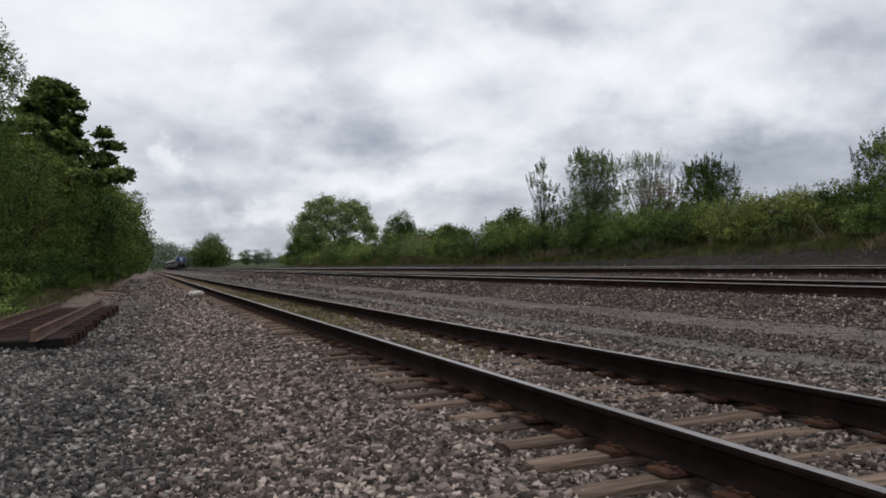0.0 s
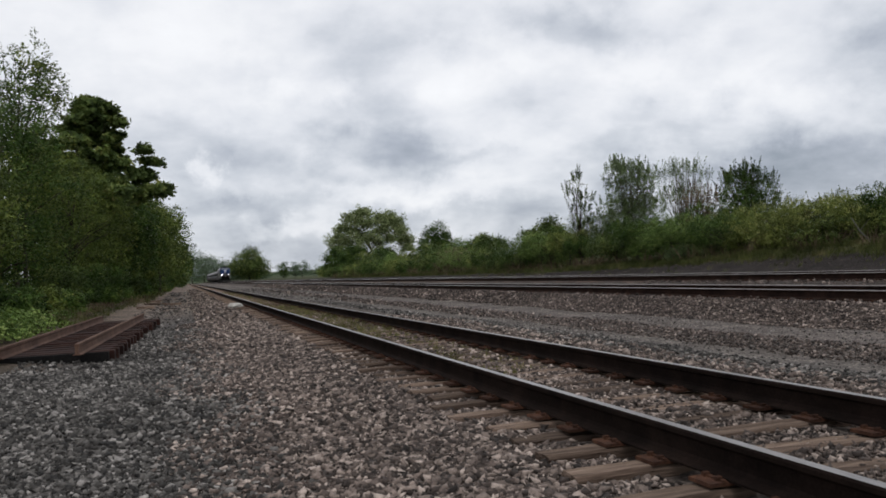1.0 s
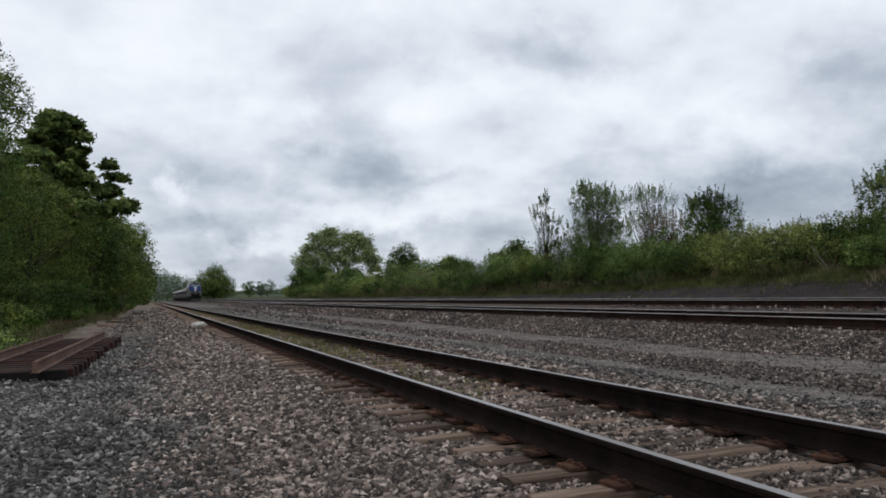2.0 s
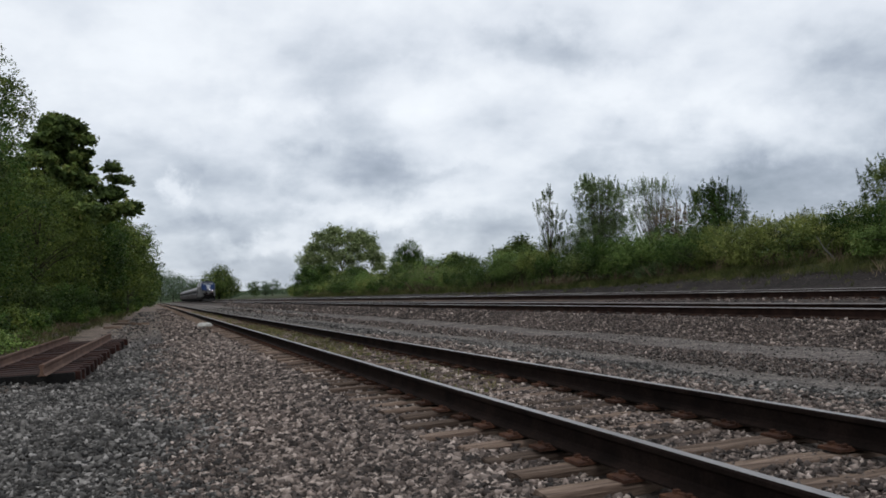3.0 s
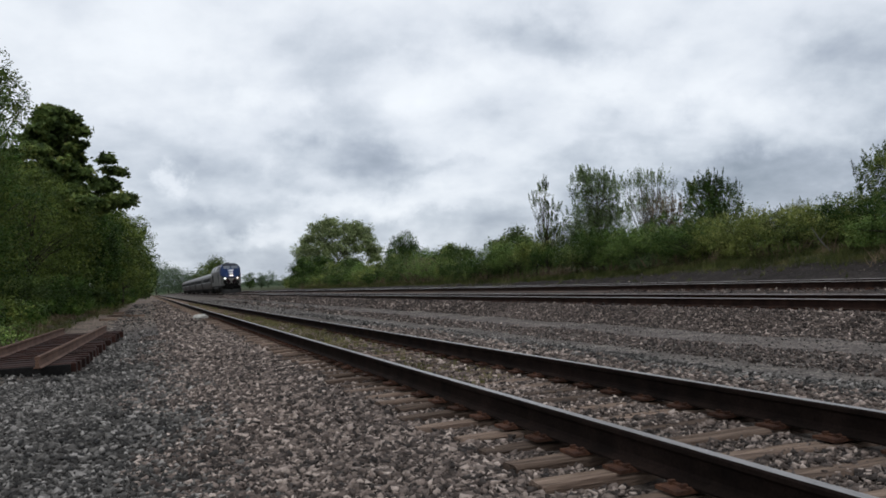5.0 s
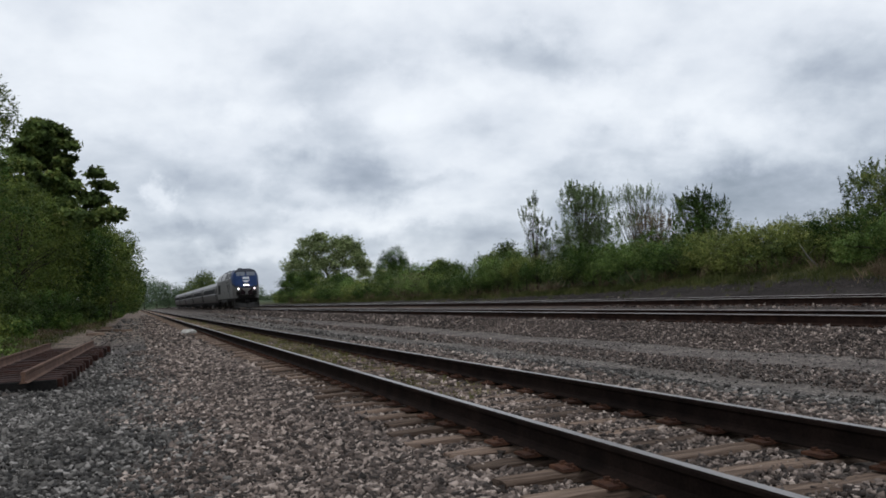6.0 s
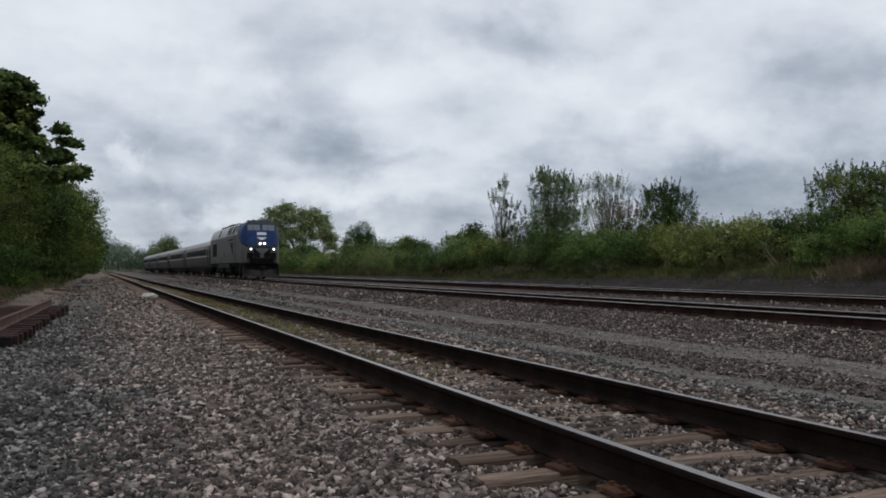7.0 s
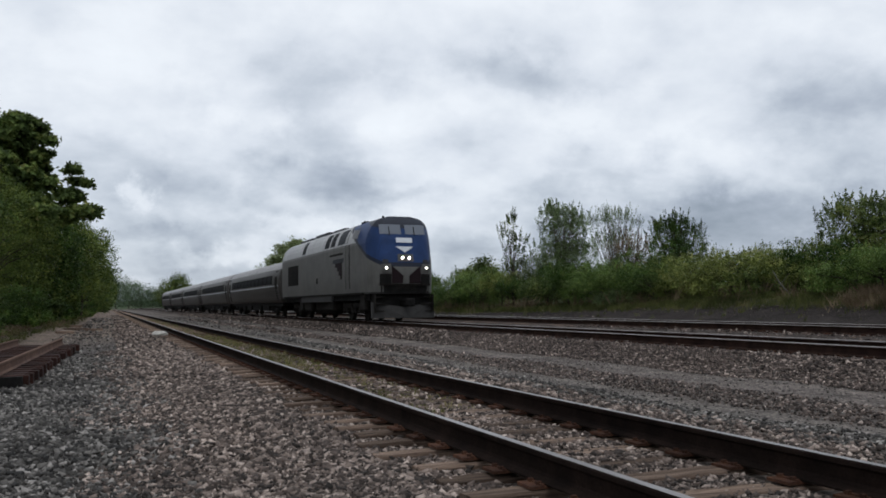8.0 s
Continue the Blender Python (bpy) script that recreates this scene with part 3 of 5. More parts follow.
def tie_mesh(seed, length=2.6, width=0.205, height=0.17):
    rng = random.Random(seed)
    bm = bmesh.new()
    n = 7
    rings = []
    for k in range(n):
        x = -length / 2 + length * k / (n - 1)
        e = 0.012 if k in (0, n - 1) else 0.0
        o = [(-width / 2, -height), (-width / 2, -0.02 - e), (-width / 2 + 0.018, -e), (width / 2 - 0.018, -e), (width / 2, -0.02 - e), (width / 2, -height)]
        rings.append([bm.verts.new((x + rng.uniform(-0.01, 0.01), y + rng.uniform(-0.008, 0.008), z + rng.uniform(-0.014, 0.004))) for y, z in o])
    for a, b in zip(rings, rings[1:]):
        for j in range(6):
            bm.faces.new((a[j], a[(j + 1) % 6], b[(j + 1) % 6], b[j]))
    bm.faces.new(rings[0]), bm.faces.new(rings[-1])
    bmesh.ops.recalc_face_normals(bm, faces=bm.faces)
    me = bpy.data.meshes.new("tie")
    bm.to_mesh(me)
    bm.free()
    me.materials.append(M_TIE)
    return me


def plate_mesh():
    bm = bmesh.new()
    box(bm, -0.18, 0.18, -0.095, 0.095, 0.0, 0.02)
    for sx in (-1, 1):
        box(bm, sx * 0.095 - 0.012, sx * 0.095 + 0.012, -0.09, 0.09, 0.02, 0.03)
        for sy in (-0.05, 0.055):
            box(bm, sx * 0.105 - 0.016, sx * 0.105 + 0.016, sy - 0.012, sy + 0.012, 0.02, 0.042)
    bmesh.ops.recalc_face_normals(bm, faces=bm.faces)
    me = bpy.data.meshes.new("tie_plate")
    bm.to_mesh(me)
    bm.free()
    me.materials.append(M_PLATE)
    return me


def track(label, x0, rail_top, top, y0, near_from, near_to, y1, start):
    """Two rails on timber ties with plates and spikes: the near ties one by one, the rest joined."""
    base = thing("railway_track", label, "railway track", "railway tracks", kind="structure")
    z = rail_top - RAIL_H
    for s in (-1, 1):
        rail(base, x0 + s * GAUGE, y0, y1, z, top, (9,) if top is M_RAILTOP else (8, 9, 10))
    rng = random.Random(int(x0 * 10))
    ties, plates = [tie_mesh(k) for k in range(6)], plate_mesh()
    y, far = start, []
    while y < y1:
        tilt, dx, dz = rng.uniform(-1.6, 1.6), rng.uniform(-0.12, 0.10), rng.uniform(-0.018, 0.004)
        if near_from < y < near_to:
            t = new("tie", rng.choice(ties))
            t.parent = base
            t.matrix_basis = pose(x0 + dx, y + rng.uniform(-0.02, 0.02), z - 0.016 + dz, 0, rng.uniform(-0.3, 0.3), tilt + rng.choice((0, 180)))
            for s in (-1, 1):
                p = new("tie_plate", plates)
                p.parent = t
                p.matrix_basis = t.matrix_basis.inverted() @ pose(x0 + s * GAUGE, y, z - 0.018)
        else:
            far.append((x0 + dx, y, z - 0.02))
        y += TIE_STEP
    v = np.array([(x, y, z) for x in (-1.3, 1.3) for y in (-0.11, 0.11) for z in (-0.12, 0.0)])
    fs = [(0, 1, 3, 2), (4, 6, 7, 5), (0, 4, 5, 1), (2, 3, 7, 6), (1, 5, 7, 3)]
    allv = (np.array(far)[:, None] + v[None]).reshape(-1, 3)
    allf = (np.array(fs)[None] + (np.arange(len(far)) * len(v))[:, None, None]).reshape(-1, 4)
    tagged(link_mesh("distant_ties", numpy_mesh("distant_ties", allv, allf), M_TIE, base), kind="stuff")
    return base
# ---------------------------------------------------------------- the train: local y from its front backwards, z from the rail's top
LOCO_ROWS = [(1.22, 1.46), (1.6, 1.5), (2.0, 1.52), (2.3, 1.52), (2.6, 1.52), (2.9, 1.52), (3.2, 1.52), (3.5, 1.52), (3.68, 1.49), (3.95, 1.42), (4.2, 1.31), (4.42, 1.15), (4.60, 0.88), (4.70, 0.5)]


def loco_width(z):
    return float(np.interp(z, [r[0] for r in LOCO_ROWS], [r[1] for r in LOCO_ROWS]))


def nose_y(x, z):
    """How far the nose lies back at the side offset x and height z."""
    corner = max(0.0, (abs(x) - 0.85) / 0.67)
    return 0.24 * max(0.0, z - 2.4) + 0.16 * max(0.0, z - 3.6) + 0.5 * max(0.0, z - 4.35) + 0.85 * corner ** 2 + 0.12 * max(0.0, 1.9 - z)


def front_patch(name, x0, x1, z0, z1, out, mat, parent, label="", taper=0.0, nx=6, nz=5):
    """A thin plate that follows the nose."""
    bm = bmesh.new()
    grid = []
    for layer in (out, -0.01):
        rows = []
        for j in range(nz + 1):
            z = z0 + (z1 - z0) * j / nz
            k = taper * j / nz
            rows.append([bm.verts.new((x, nose_y(x, z) - layer, z)) for x in (x0 + k * (x1 - x0) / 2 + (x1 - x0) * (1 - k) * i / nx for i in range(nx + 1))])
        grid.append(rows)
    a, b = grid
    for rows in grid:
        for j in range(nz):
            for i in range(nx):
                bm.faces.new((rows[j][i], rows[j][i + 1], rows[j + 1][i + 1], rows[j + 1][i]))
    for i in range(nx):
        bm.faces.new((a[0][i], a[0][i + 1], b[0][i + 1], b[0][i])), bm.faces.new((a[nz][i], a[nz][i + 1], b[nz][i + 1], b[nz][i]))
    for j in range(nz):
        bm.faces.new((a[j][0], a[j + 1][0], b[j + 1][0], b[j][0])), bm.faces.new((a[j][nx], a[j + 1][nx], b[j + 1][nx], b[j][nx]))
    return part(name, bm, mat, parent, label)


def side_patch(name, side, width, y0, y1, z0, z1, out, mat, parent, label="", lean=0.0, nz=4):
    """A thin plate that follows a body side whose half width at z is width(z)."""
    bm = bmesh.new()
    rows = []
    for j in range(nz + 1):
        z = z0 + (z1 - z0) * j / nz
        s = lean * (z - z0)
        w = width(z)
        rows.append([bm.verts.new((side * (w + o), y + s, z)) for y, o in ((y0, -0.01), (y0, out), (y1, out), (y1, -0.01))])
    for a, b in zip(rows, rows[1:]):
        for k in range(3):
            bm.faces.new((a[k], a[k + 1], b[k + 1], b[k]))
    bm.faces.new(rows[0]), bm.faces.new(rows[-1])
    return part(name, bm, mat, parent, label)


def wheelset(parent, y, r=0.5):
    bm = bmesh.new()
    for s in (-1, 1):
        cyl(bm, (s * 0.70, y, r), (s * 0.83, y, r), r, n=28)
        cyl(bm, (s * 0.66, y, r), (s * 0.70, y, r), r + 0.028, n=28)
        cyl(bm, (s * 0.83, y, r), (s * 0.86, y, r), 0.14, n=14)
    cyl(bm, (-0.7, y, r), (0.7, y, r), 0.09)
    return part("wheelset", bm, M_TRUCK, parent)


def truck(parent, y, base, mat):
    """A two-axle bogie: side frames, springs, axle boxes, wheelsets."""
    bm = bmesh.new()
    for s in (-1, 1):
        x = s * 1.02
        box(bm, x - 0.09, x + 0.09, y - base / 2 - 0.55, y + base / 2 + 0.55, 0.62, 0.86, 0.03)
        box(bm, x - 0.10, x + 0.12, y - 0.5, y + 0.5, 0.36, 0.62, 0.04)
        for e in (-1, 1):
            ya = y + e * base / 2
            box(bm, x - 0.08, x + 0.14, ya - 0.19, ya + 0.19, 0.33, 0.70, 0.03)
            cyl(bm, (x + s * 0.1, ya, 0.5), (x + s * 0.2, ya, 0.5), 0.12)
            for k in (-0.34, 0.34):
                cyl(bm, (x, ya + k, 0.5), (x, ya + k, 0.98), 0.085)
        cyl(bm, (x + s * 0.12, y - 0.3, 0.35), (x + s * 0.12, y + 0.3, 0.95), 0.04)
    box(bm, -1.0, 1.0, y - 0.25, y + 0.25, 0.55, 0.9)
    t = part("truck", bm, mat, parent)
    for e in (-1, 1):
        wheelset(t, y + e * base / 2)
    return t


def locomotive():
    L = 20.7
    lo = thing("locomotive", "silver-grey diesel passenger locomotive with a blue nose and lit headlights", "locomotive")
    # shell
    bm = bmesh.new()
    cols = [-1, -0.86, -0.7, -0.5, -0.25, 0, 0.25, 0.5, 0.7, 0.86, 1]
    zs = sorted({r[0] for r in LOCO_ROWS} | {round(2.5 + 0.045 * k, 3) for k in range(30)} | {1.4, 1.8, 2.15, 2.45, 3.8, 4.08, 4.3, 4.52})
    nose = [[bm.verts.new((a * loco_width(z), nose_y(a * loco_width(z), z), z)) for a in cols] for z in zs]
    stations = [round(0.08 + 0.08 * k, 2) for k in range(40)] + [5.0, 10.0, 15.0, 19.9, L]
    sides = {}
    for s, c in ((-1, 0), (1, -1)):
        sides[s] = [[nose[j][c]] + [bm.verts.new((s * loco_width(z) * (1 if y < 20 else 0.95), nose_y(loco_width(z), z) * (1 - k / len(stations)) + y, z)) for k, y in enumerate(stations)] for j, z in enumerate(zs)]

    def face(vs):
        f = bm.faces.new(vs)
        m = f.calc_center_median()
        f.smooth = m.y < 3.3 and m.z < 4.6
    for j in range(len(zs) - 1):
        for i in range(len(cols) - 1):
            face((nose[j][i], nose[j][i + 1], nose[j + 1][i + 1], nose[j + 1][i]))
        for s in (-1, 1):
            for k in range(len(stations)):
                face((sides[s][j][k], sides[s][j][k + 1], sides[s][j + 1][k + 1], sides[s][j + 1][k]))
        face((sides[-1][j][-1], sides[1][j][-1], sides[1][j + 1][-1], sides[-1][j + 1][-1]))
    t = len(zs) - 1
    for k in range(1, len(stations)):
        face((sides[-1][t][k], sides[1][t][k], sides[1][t][k + 1], sides[-1][t][k + 1]))
    face([*nose[t], sides[1][t][1], sides[-1][t][1]])
    part("body", bm, M_LIVERY, lo)
    # nose fittings
    for s in (-1, 1):
        x0, x1 = (0.10, 1.06) if s > 0 else (-1.06, -0.10)
        front_patch("windshield", x0, x1, 3.86, 4.30, 0.015, M_WINDSHIELD, lo, "grey-tinted windshield pane")
        front_patch("wiper", x0 + 0.4, x0 + 0.43, 3.82, 4.2, 0.04, M_DARK, lo, nx=1)
        x0, x1 = (0.68, 1.16) if s > 0 else (-1.16, -0.68)
        front_patch("step_recess", x0, x1, 1.62, 2.08, 0.012, M_DARK, lo)
        front_patch("light_housing", x0 + 0.06, x1 - 0.02, 2.14, 2.52, 0.05, M_SILVER, lo)
        front_patch("vent_panel", x0 + 0.12, x1 - 0.12, 2.54, 2.72, 0.02, M_ROOF, lo, nz=1)
        bm = bmesh.new()
        xm = s * 0.92
        cyl(bm, (xm, nose_y(xm, 2.34) - 0.02, 2.34), (xm, nose_y(xm, 2.34) - 0.10, 2.34), 0.028, 0.028, 16)
        part("ditch_light", bm, M_LAMP, lo, "lit round ditch light")
        bm = bmesh.new()
        cyl(bm, (xm, nose_y(xm, 2.34) - 0.02, 2.34), (xm, nose_y(xm, 2.34) - 0.09, 2.34), 0.10, 0.092, 16)
        part("light_bezel", bm, M_SILVER, lo)
        bm = bmesh.new()
        cyl(bm, (s * 0.15, nose_y(0, 2.8) - 0.02, 2.80), (s * 0.15, nose_y(0, 2.8) - 0.08, 2.79), 0.030, 0.030, 16)
        part("headlight", bm, M_LAMP, lo, "lit round headlight")
        bm = bmesh.new()
        cyl(bm, (s * 0.15, nose_y(0, 2.8) - 0.02, 2.80), (s * 0.15, nose_y(0, 2.8) - 0.07, 2.792), 0.10, 0.092, 16)
        part("light_bezel", bm, M_SILVER, lo)
        bm = bmesh.new()
        cyl(bm, (s * 1.25, 0.72, 1.2), (s * 1.25, 0.72, 2.1), 0.018, n=6)
        cyl(bm, (s * 1.30, 0.9, 1.45), (s * 0.95, 0.35, 1.42), 0.025, n=6)
        part("handrail", bm, M_LIGHT, lo)
        bm = bmesh.new()
        for k in range(3):
            box(bm, s * 1.05 - 0.28, s * 1.05 + 0.28, 0.2, 0.5, 0.45 + 0.3 * k, 0.49 + 0.3 * k, 0.008)
        box(bm, s * 1.34 - 0.02, s * 1.34 + 0.02, 0.2, 0.5, 0.4, 1.2)
        part("steps", bm, M_TRUCK, lo)
        # maroon wedge, drawn larger so that its dark paint also shades the lower nose
        bm = bmesh.new()
        out = [(s * 0.66, 2.44), (s * 0.14, 2.0), (s * 0.16, 1.68), (s * 0.66, 1.68)]
        fr = [bm.verts.new((x, nose_y(x, z) - 0.05, z)) for x, z in out]
        bk = [bm.verts.new((x, nose_y(x, z) + 0.01, z)) for x, z in out]
        bm.faces.new(fr), bm.faces.new(bk)
        for k in range(4):
            bm.faces.new((fr[k], fr[(k + 1) % 4], bk[(k + 1) % 4], bk[k]))
        part("nose_wedge", bm, M_WEDGE, lo, "dark maroon wedge stripe, enlarged as shade on the lower nose")
    front_patch("headlight_housing", -0.36, 0.36, 2.64, 2.96, 0.03, M_SILVER, lo)
    front_patch("nose_panel", -0.37, 0.37, 3.48, 3.70, 0.012, M_WHITE, lo, "white plain lettered panel", nx=4, nz=2)
    bm = bmesh.new()
    tri = [(-0.42, 3.30), (0.42, 3.30), (0.0, 3.04)]
    fr = [bm.verts.new((x, nose_y(x, z) - 0.018, z)) for x, z in tri]
    bk = [bm.verts.new((x, nose_y(x, z) + 0.01, z)) for x, z in tri]
    bm.faces.new(fr), bm.faces.new(bk)
    for k in range(3):
        bm.faces.new((fr[k], fr[(k + 1) % 3], bk[(k + 1) % 3], bk[k]))
    part("nose_emblem", bm, M_WHITE, lo, "pale downward arrow emblem")
    front_patch("front_grab_panel", -0.42, 0.42, 1.42, 1.58, 0.03, M_TRUCK, lo, nz=1)
    front_patch("anticlimber", -1.18, 1.18, 1.58, 1.66, 0.10, M_TRUCK, lo, nx=10, nz=1)
    front_patch("lower_front", -1.1, 1.1, 1.24, 1.58, 0.008, M_DARK, lo, nx=10)
    # plough and coupler
    bm = bmesh.new()
    for s in (-1, 1):
        v = [bm.verts.new(p) for p in ((0, -0.25, 0.16), (s * 1.45, 0.35, 0.16), (s * 1.45, 0.5, 0.86), (0, 0.0, 0.62), (0, 0.2, 0.16), (s * 1.4, 0.7, 0.16), (s * 1.4, 0.75, 0.86), (0, 0.4, 0.62))]
        for q in ((0, 1, 2, 3), (4, 5, 6, 7), (0, 1, 5, 4), (3, 2, 6, 7), (1, 2, 6, 5)):
            bm.faces.new([v[i] for i in q])
    part("snow_plough", bm, M_PLOUGH, lo, "dusty grey snow plough")
    bm = bmesh.new()
    box(bm, -0.14, 0.14, -0.45, 0.6, 0.72, 0.98, 0.03)
    box(bm, -0.20, 0.20, -0.62, -0.35, 0.66, 1.02, 0.06)
    part("coupler", bm, M_DARK, lo)
    bm = bmesh.new()
    box(bm, -1.3, 1.3, 0.45, 1.0, 0.62, 1.24, 0.02)
    part("pilot_beam", bm, M_DARK, lo)
    # sides
    for s in (-1, 1):
        for y0, y1, lean in ((4.75, 6.1, 0.0), (6.7, 7.55, 0.15), (7.9, 8.85, 0.15), (13.5, 14.3, 0.25)):
            side_patch("side_window", s, loco_width, y0, y1, 3.70, 4.42, 0.015, M_GLASS if y0 > 6.5 else M_CABGLASS, lo, "dark side pane", lean)
        for y in (2.95, 4.3):
            side_patch("cab_groove", s, loco_width, y, y + 0.08, 3.7, 4.4, 0.012, M_SILVER, lo)
        side_patch("cab_door", s, loco_width, 3.85, 4.5, 1.6, 3.55, 0.012, M_SILVER, lo)
        for y, w in ((3.78, 0.09), (4.5, 0.05)):
            side_patch("door_groove", s, loco_width, y, y + w, 1.5, 3.58, 0.014, M_DARK, lo)
        side_patch("grille", s, loco_width, 15.3, 18.3, 1.95, 3.15, 0.012, M_DARK, lo, "dark louvred grille")
        for k in range(6):
            side_patch("grille_slat", s, loco_width, 15.4, 18.2, 2.05 + 0.18 * k, 2.09 + 0.18 * k, 0.03, M_TRUCK, lo, nz=1)
        side_patch("door_handle_recess", s, loco_width, 10.3, 10.6, 1.9, 2.2, 0.012, M_DARK, lo)
        for k, (y0, y1, z0, z1) in enumerate(((4.9, 7.0, 2.82, 3.02), (5.2, 6.5, 2.62, 2.82), (5.2, 6.1, 2.42, 2.62), (5.2, 5.8, 2.2, 2.42), (5.2, 5.5, 2.0, 2.2))):
            side_patch("side_emblem", s, loco_width, y0, y1, z0, z1, 0.012, M_WEDGE if k else M_ROOF, lo, "dark wedge emblem", lean=-0.25)
        side_patch("side_lettering_bar", s, loco_width, 5.0, 7.6, 3.2, 3.3, 0.012, M_TRUCK, lo, "plain dark lettering bar")
        side_patch("sill_step", s, loco_width, 1.6, 19.6, 1.22, 1.3, 0.05, M_TRUCK, lo)
        bm = bmesh.new()
        box(bm, s * 1.42 - 0.06, s * 1.42 + 0.06, 7.4, 14.6, 0.9, 1.3, 0.02)
        part("side_skirt", bm, M_PLOUGH, lo)
        for y in (2.0, 14.9):
            bm = bmesh.new()
            box(bm, s * 1.3 - 0.12, s * 1.3 + 0.12, y - 0.4, y + 0.4, 0.5, 1.22, 0.04)
            part("step_box", bm, M_TRUCK, lo)
        for y in (8.4, 13.4):
            bm = bmesh.new()
            box(bm, s * 1.0 - 0.35, s * 1.0 + 0.35, y - 0.9, y + 0.9, 0.42, 1.2, 0.1)
            part("battery_box", bm, M_TRUCK, lo)
        side_patch("mirror", s, loco_width, 2.6, 2.72, 3.8, 4.2, 0.25, M_LIGHT, lo)
    bm = bmesh.new()
    box(bm, -1.1, 1.1, 8.4, 13.6, 0.3, 1.25, 0.22)
    part("fuel_tank", bm, M_TRUCK, lo)
    bm = bmesh.new()
    box(bm, -1.35, 1.35, 1.0, 20.2, 0.95, 1.24)
    part("underframe", bm, M_DARK, lo)
    for y0, y1, h in ((8.0, 10.4, 0.1), (11.4, 14.6, 0.16), (15.4, 18.8, 0.12)):
        bm = bmesh.new()
        box(bm, -0.62, 0.62, y0, y1, 4.66, 4.7 + h, 0.03)
        part("roof_hatch", bm, M_ROOF, lo)
    bm = bmesh.new()
    for x in (-0.16, 0.0, 0.16):
        cyl(bm, (x, 6.1, 4.88), (x, 5.75, 4.88), 0.04, 0.085)
    box(bm, -0.24, 0.24, 6.05, 6.15, 4.66, 4.92)
    part("air_horn", bm, M_DARK, lo)
    bm = bmesh.new()
    cyl(bm, (-0.35, 2.2, 4.6), (-0.35, 2.2, 4.85), 0.07, 0.05)
    part("antenna", bm, M_DARK, lo)
    truck(lo, 4.6, 2.75, M_TRUCK)
    truck(lo, 16.6, 2.75, M_TRUCK)
    return lo


CAR_ROWS = [(0.95, 1.34), (1.3, 1.44), (1.7, 1.53), (2.1, 1.58), (2.5, 1.58), (2.9, 1.53), (3.2, 1.42), (3.45, 1.25), (3.65, 1.0), (3.8, 0.7), (3.88, 0.35)]


def car_width(z):
    return float(np.interp(z, [r[0] for r in CAR_ROWS], [r[1] for r in CAR_ROWS]))


def passenger_car():
    L = 25.2
    c = thing("passenger_car", "round-sided stainless passenger car with a dark window band", "rail car", "coaches behind the locomotive")
    bm = bmesh.new()
    zs = [r[0] for r in CAR_ROWS]
    ring = [(-w, z) for z, w in CAR_ROWS] + [(w, z) for z, w in reversed(CAR_ROWS)]
    st = [(0.0, 0.93), (0.35, 1.0), (6, 1.0), (12, 1.0), (18, 1.0), (L - 0.35, 1.0), (L, 0.93)]
    rings = [[bm.verts.new((x * k, y, z)) for x, z in ring] for y, k in st]
    n = len(ring)
    for a, b in zip(rings, rings[1:]):
        for k in range(n):
            f = bm.faces.new((a[k], a[(k + 1) % n], b[(k + 1) % n], b[k]))
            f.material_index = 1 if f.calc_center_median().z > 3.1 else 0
            f.smooth = True
    bm.faces.new(rings[0]), bm.faces.new(rings[-1])
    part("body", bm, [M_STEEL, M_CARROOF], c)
    for s in (-1, 1):
        side_patch("window_band", s, car_width, 2.6, 22.6, 2.22, 2.82, 0.008, M_DARK, c, "black band round the windows")
        for k in range(11):
            y = 3.0 + k * 1.79
            side_patch("window", s, car_width, y, y + 1.35, 2.3, 2.74, 0.016, M_GLASS, c)
        side_patch("stripe", s, car_width, 0.4, 24.8, 2.05, 2.12, 0.008, M_WHITE, c, "pale stripe below the windows", nz=1)
        for y in (0.8, 23.6):
            side_patch("vestibule_door", s, car_width, y, y + 0.85, 1.1, 3.1, 0.012, M_TRUCK, c)
        for k in range(5):
            side_patch("flute", s, car_width, 0.4, 24.8, 1.15 + 0.16 * k, 1.2 + 0.16 * k, 0.012, M_STEEL, c, nz=1)
    bm = bmesh.new()
    box(bm, -0.55, 0.55, -0.30, 0.0, 1.05, 3.25, 0.05)
    box(bm, -0.55, 0.55, L, L + 0.30, 1.05, 3.25, 0.05)
    part("diaphragm", bm, M_DARK, c)
    bm = bmesh.new()
    box(bm, -1.25, 1.25, 0.3, L - 0.3, 0.75, 0.96)
    part("underframe", bm, M_DARK, c)
    for y0, y1 in ((6.0, 8.5), (9.2, 13.0), (13.8, 16.2), (17.0, 18.6)):
        bm = bmesh.new()
        box(bm, -1.2, 1.2, y0, y1, 0.38, 0.78, 0.06)
        part("equipment_box", bm, M_DARK, c)
    truck(c, 3.6, 2.6, M_DARK)
    truck(c, L - 3.6, 2.6, M_DARK)
    return c
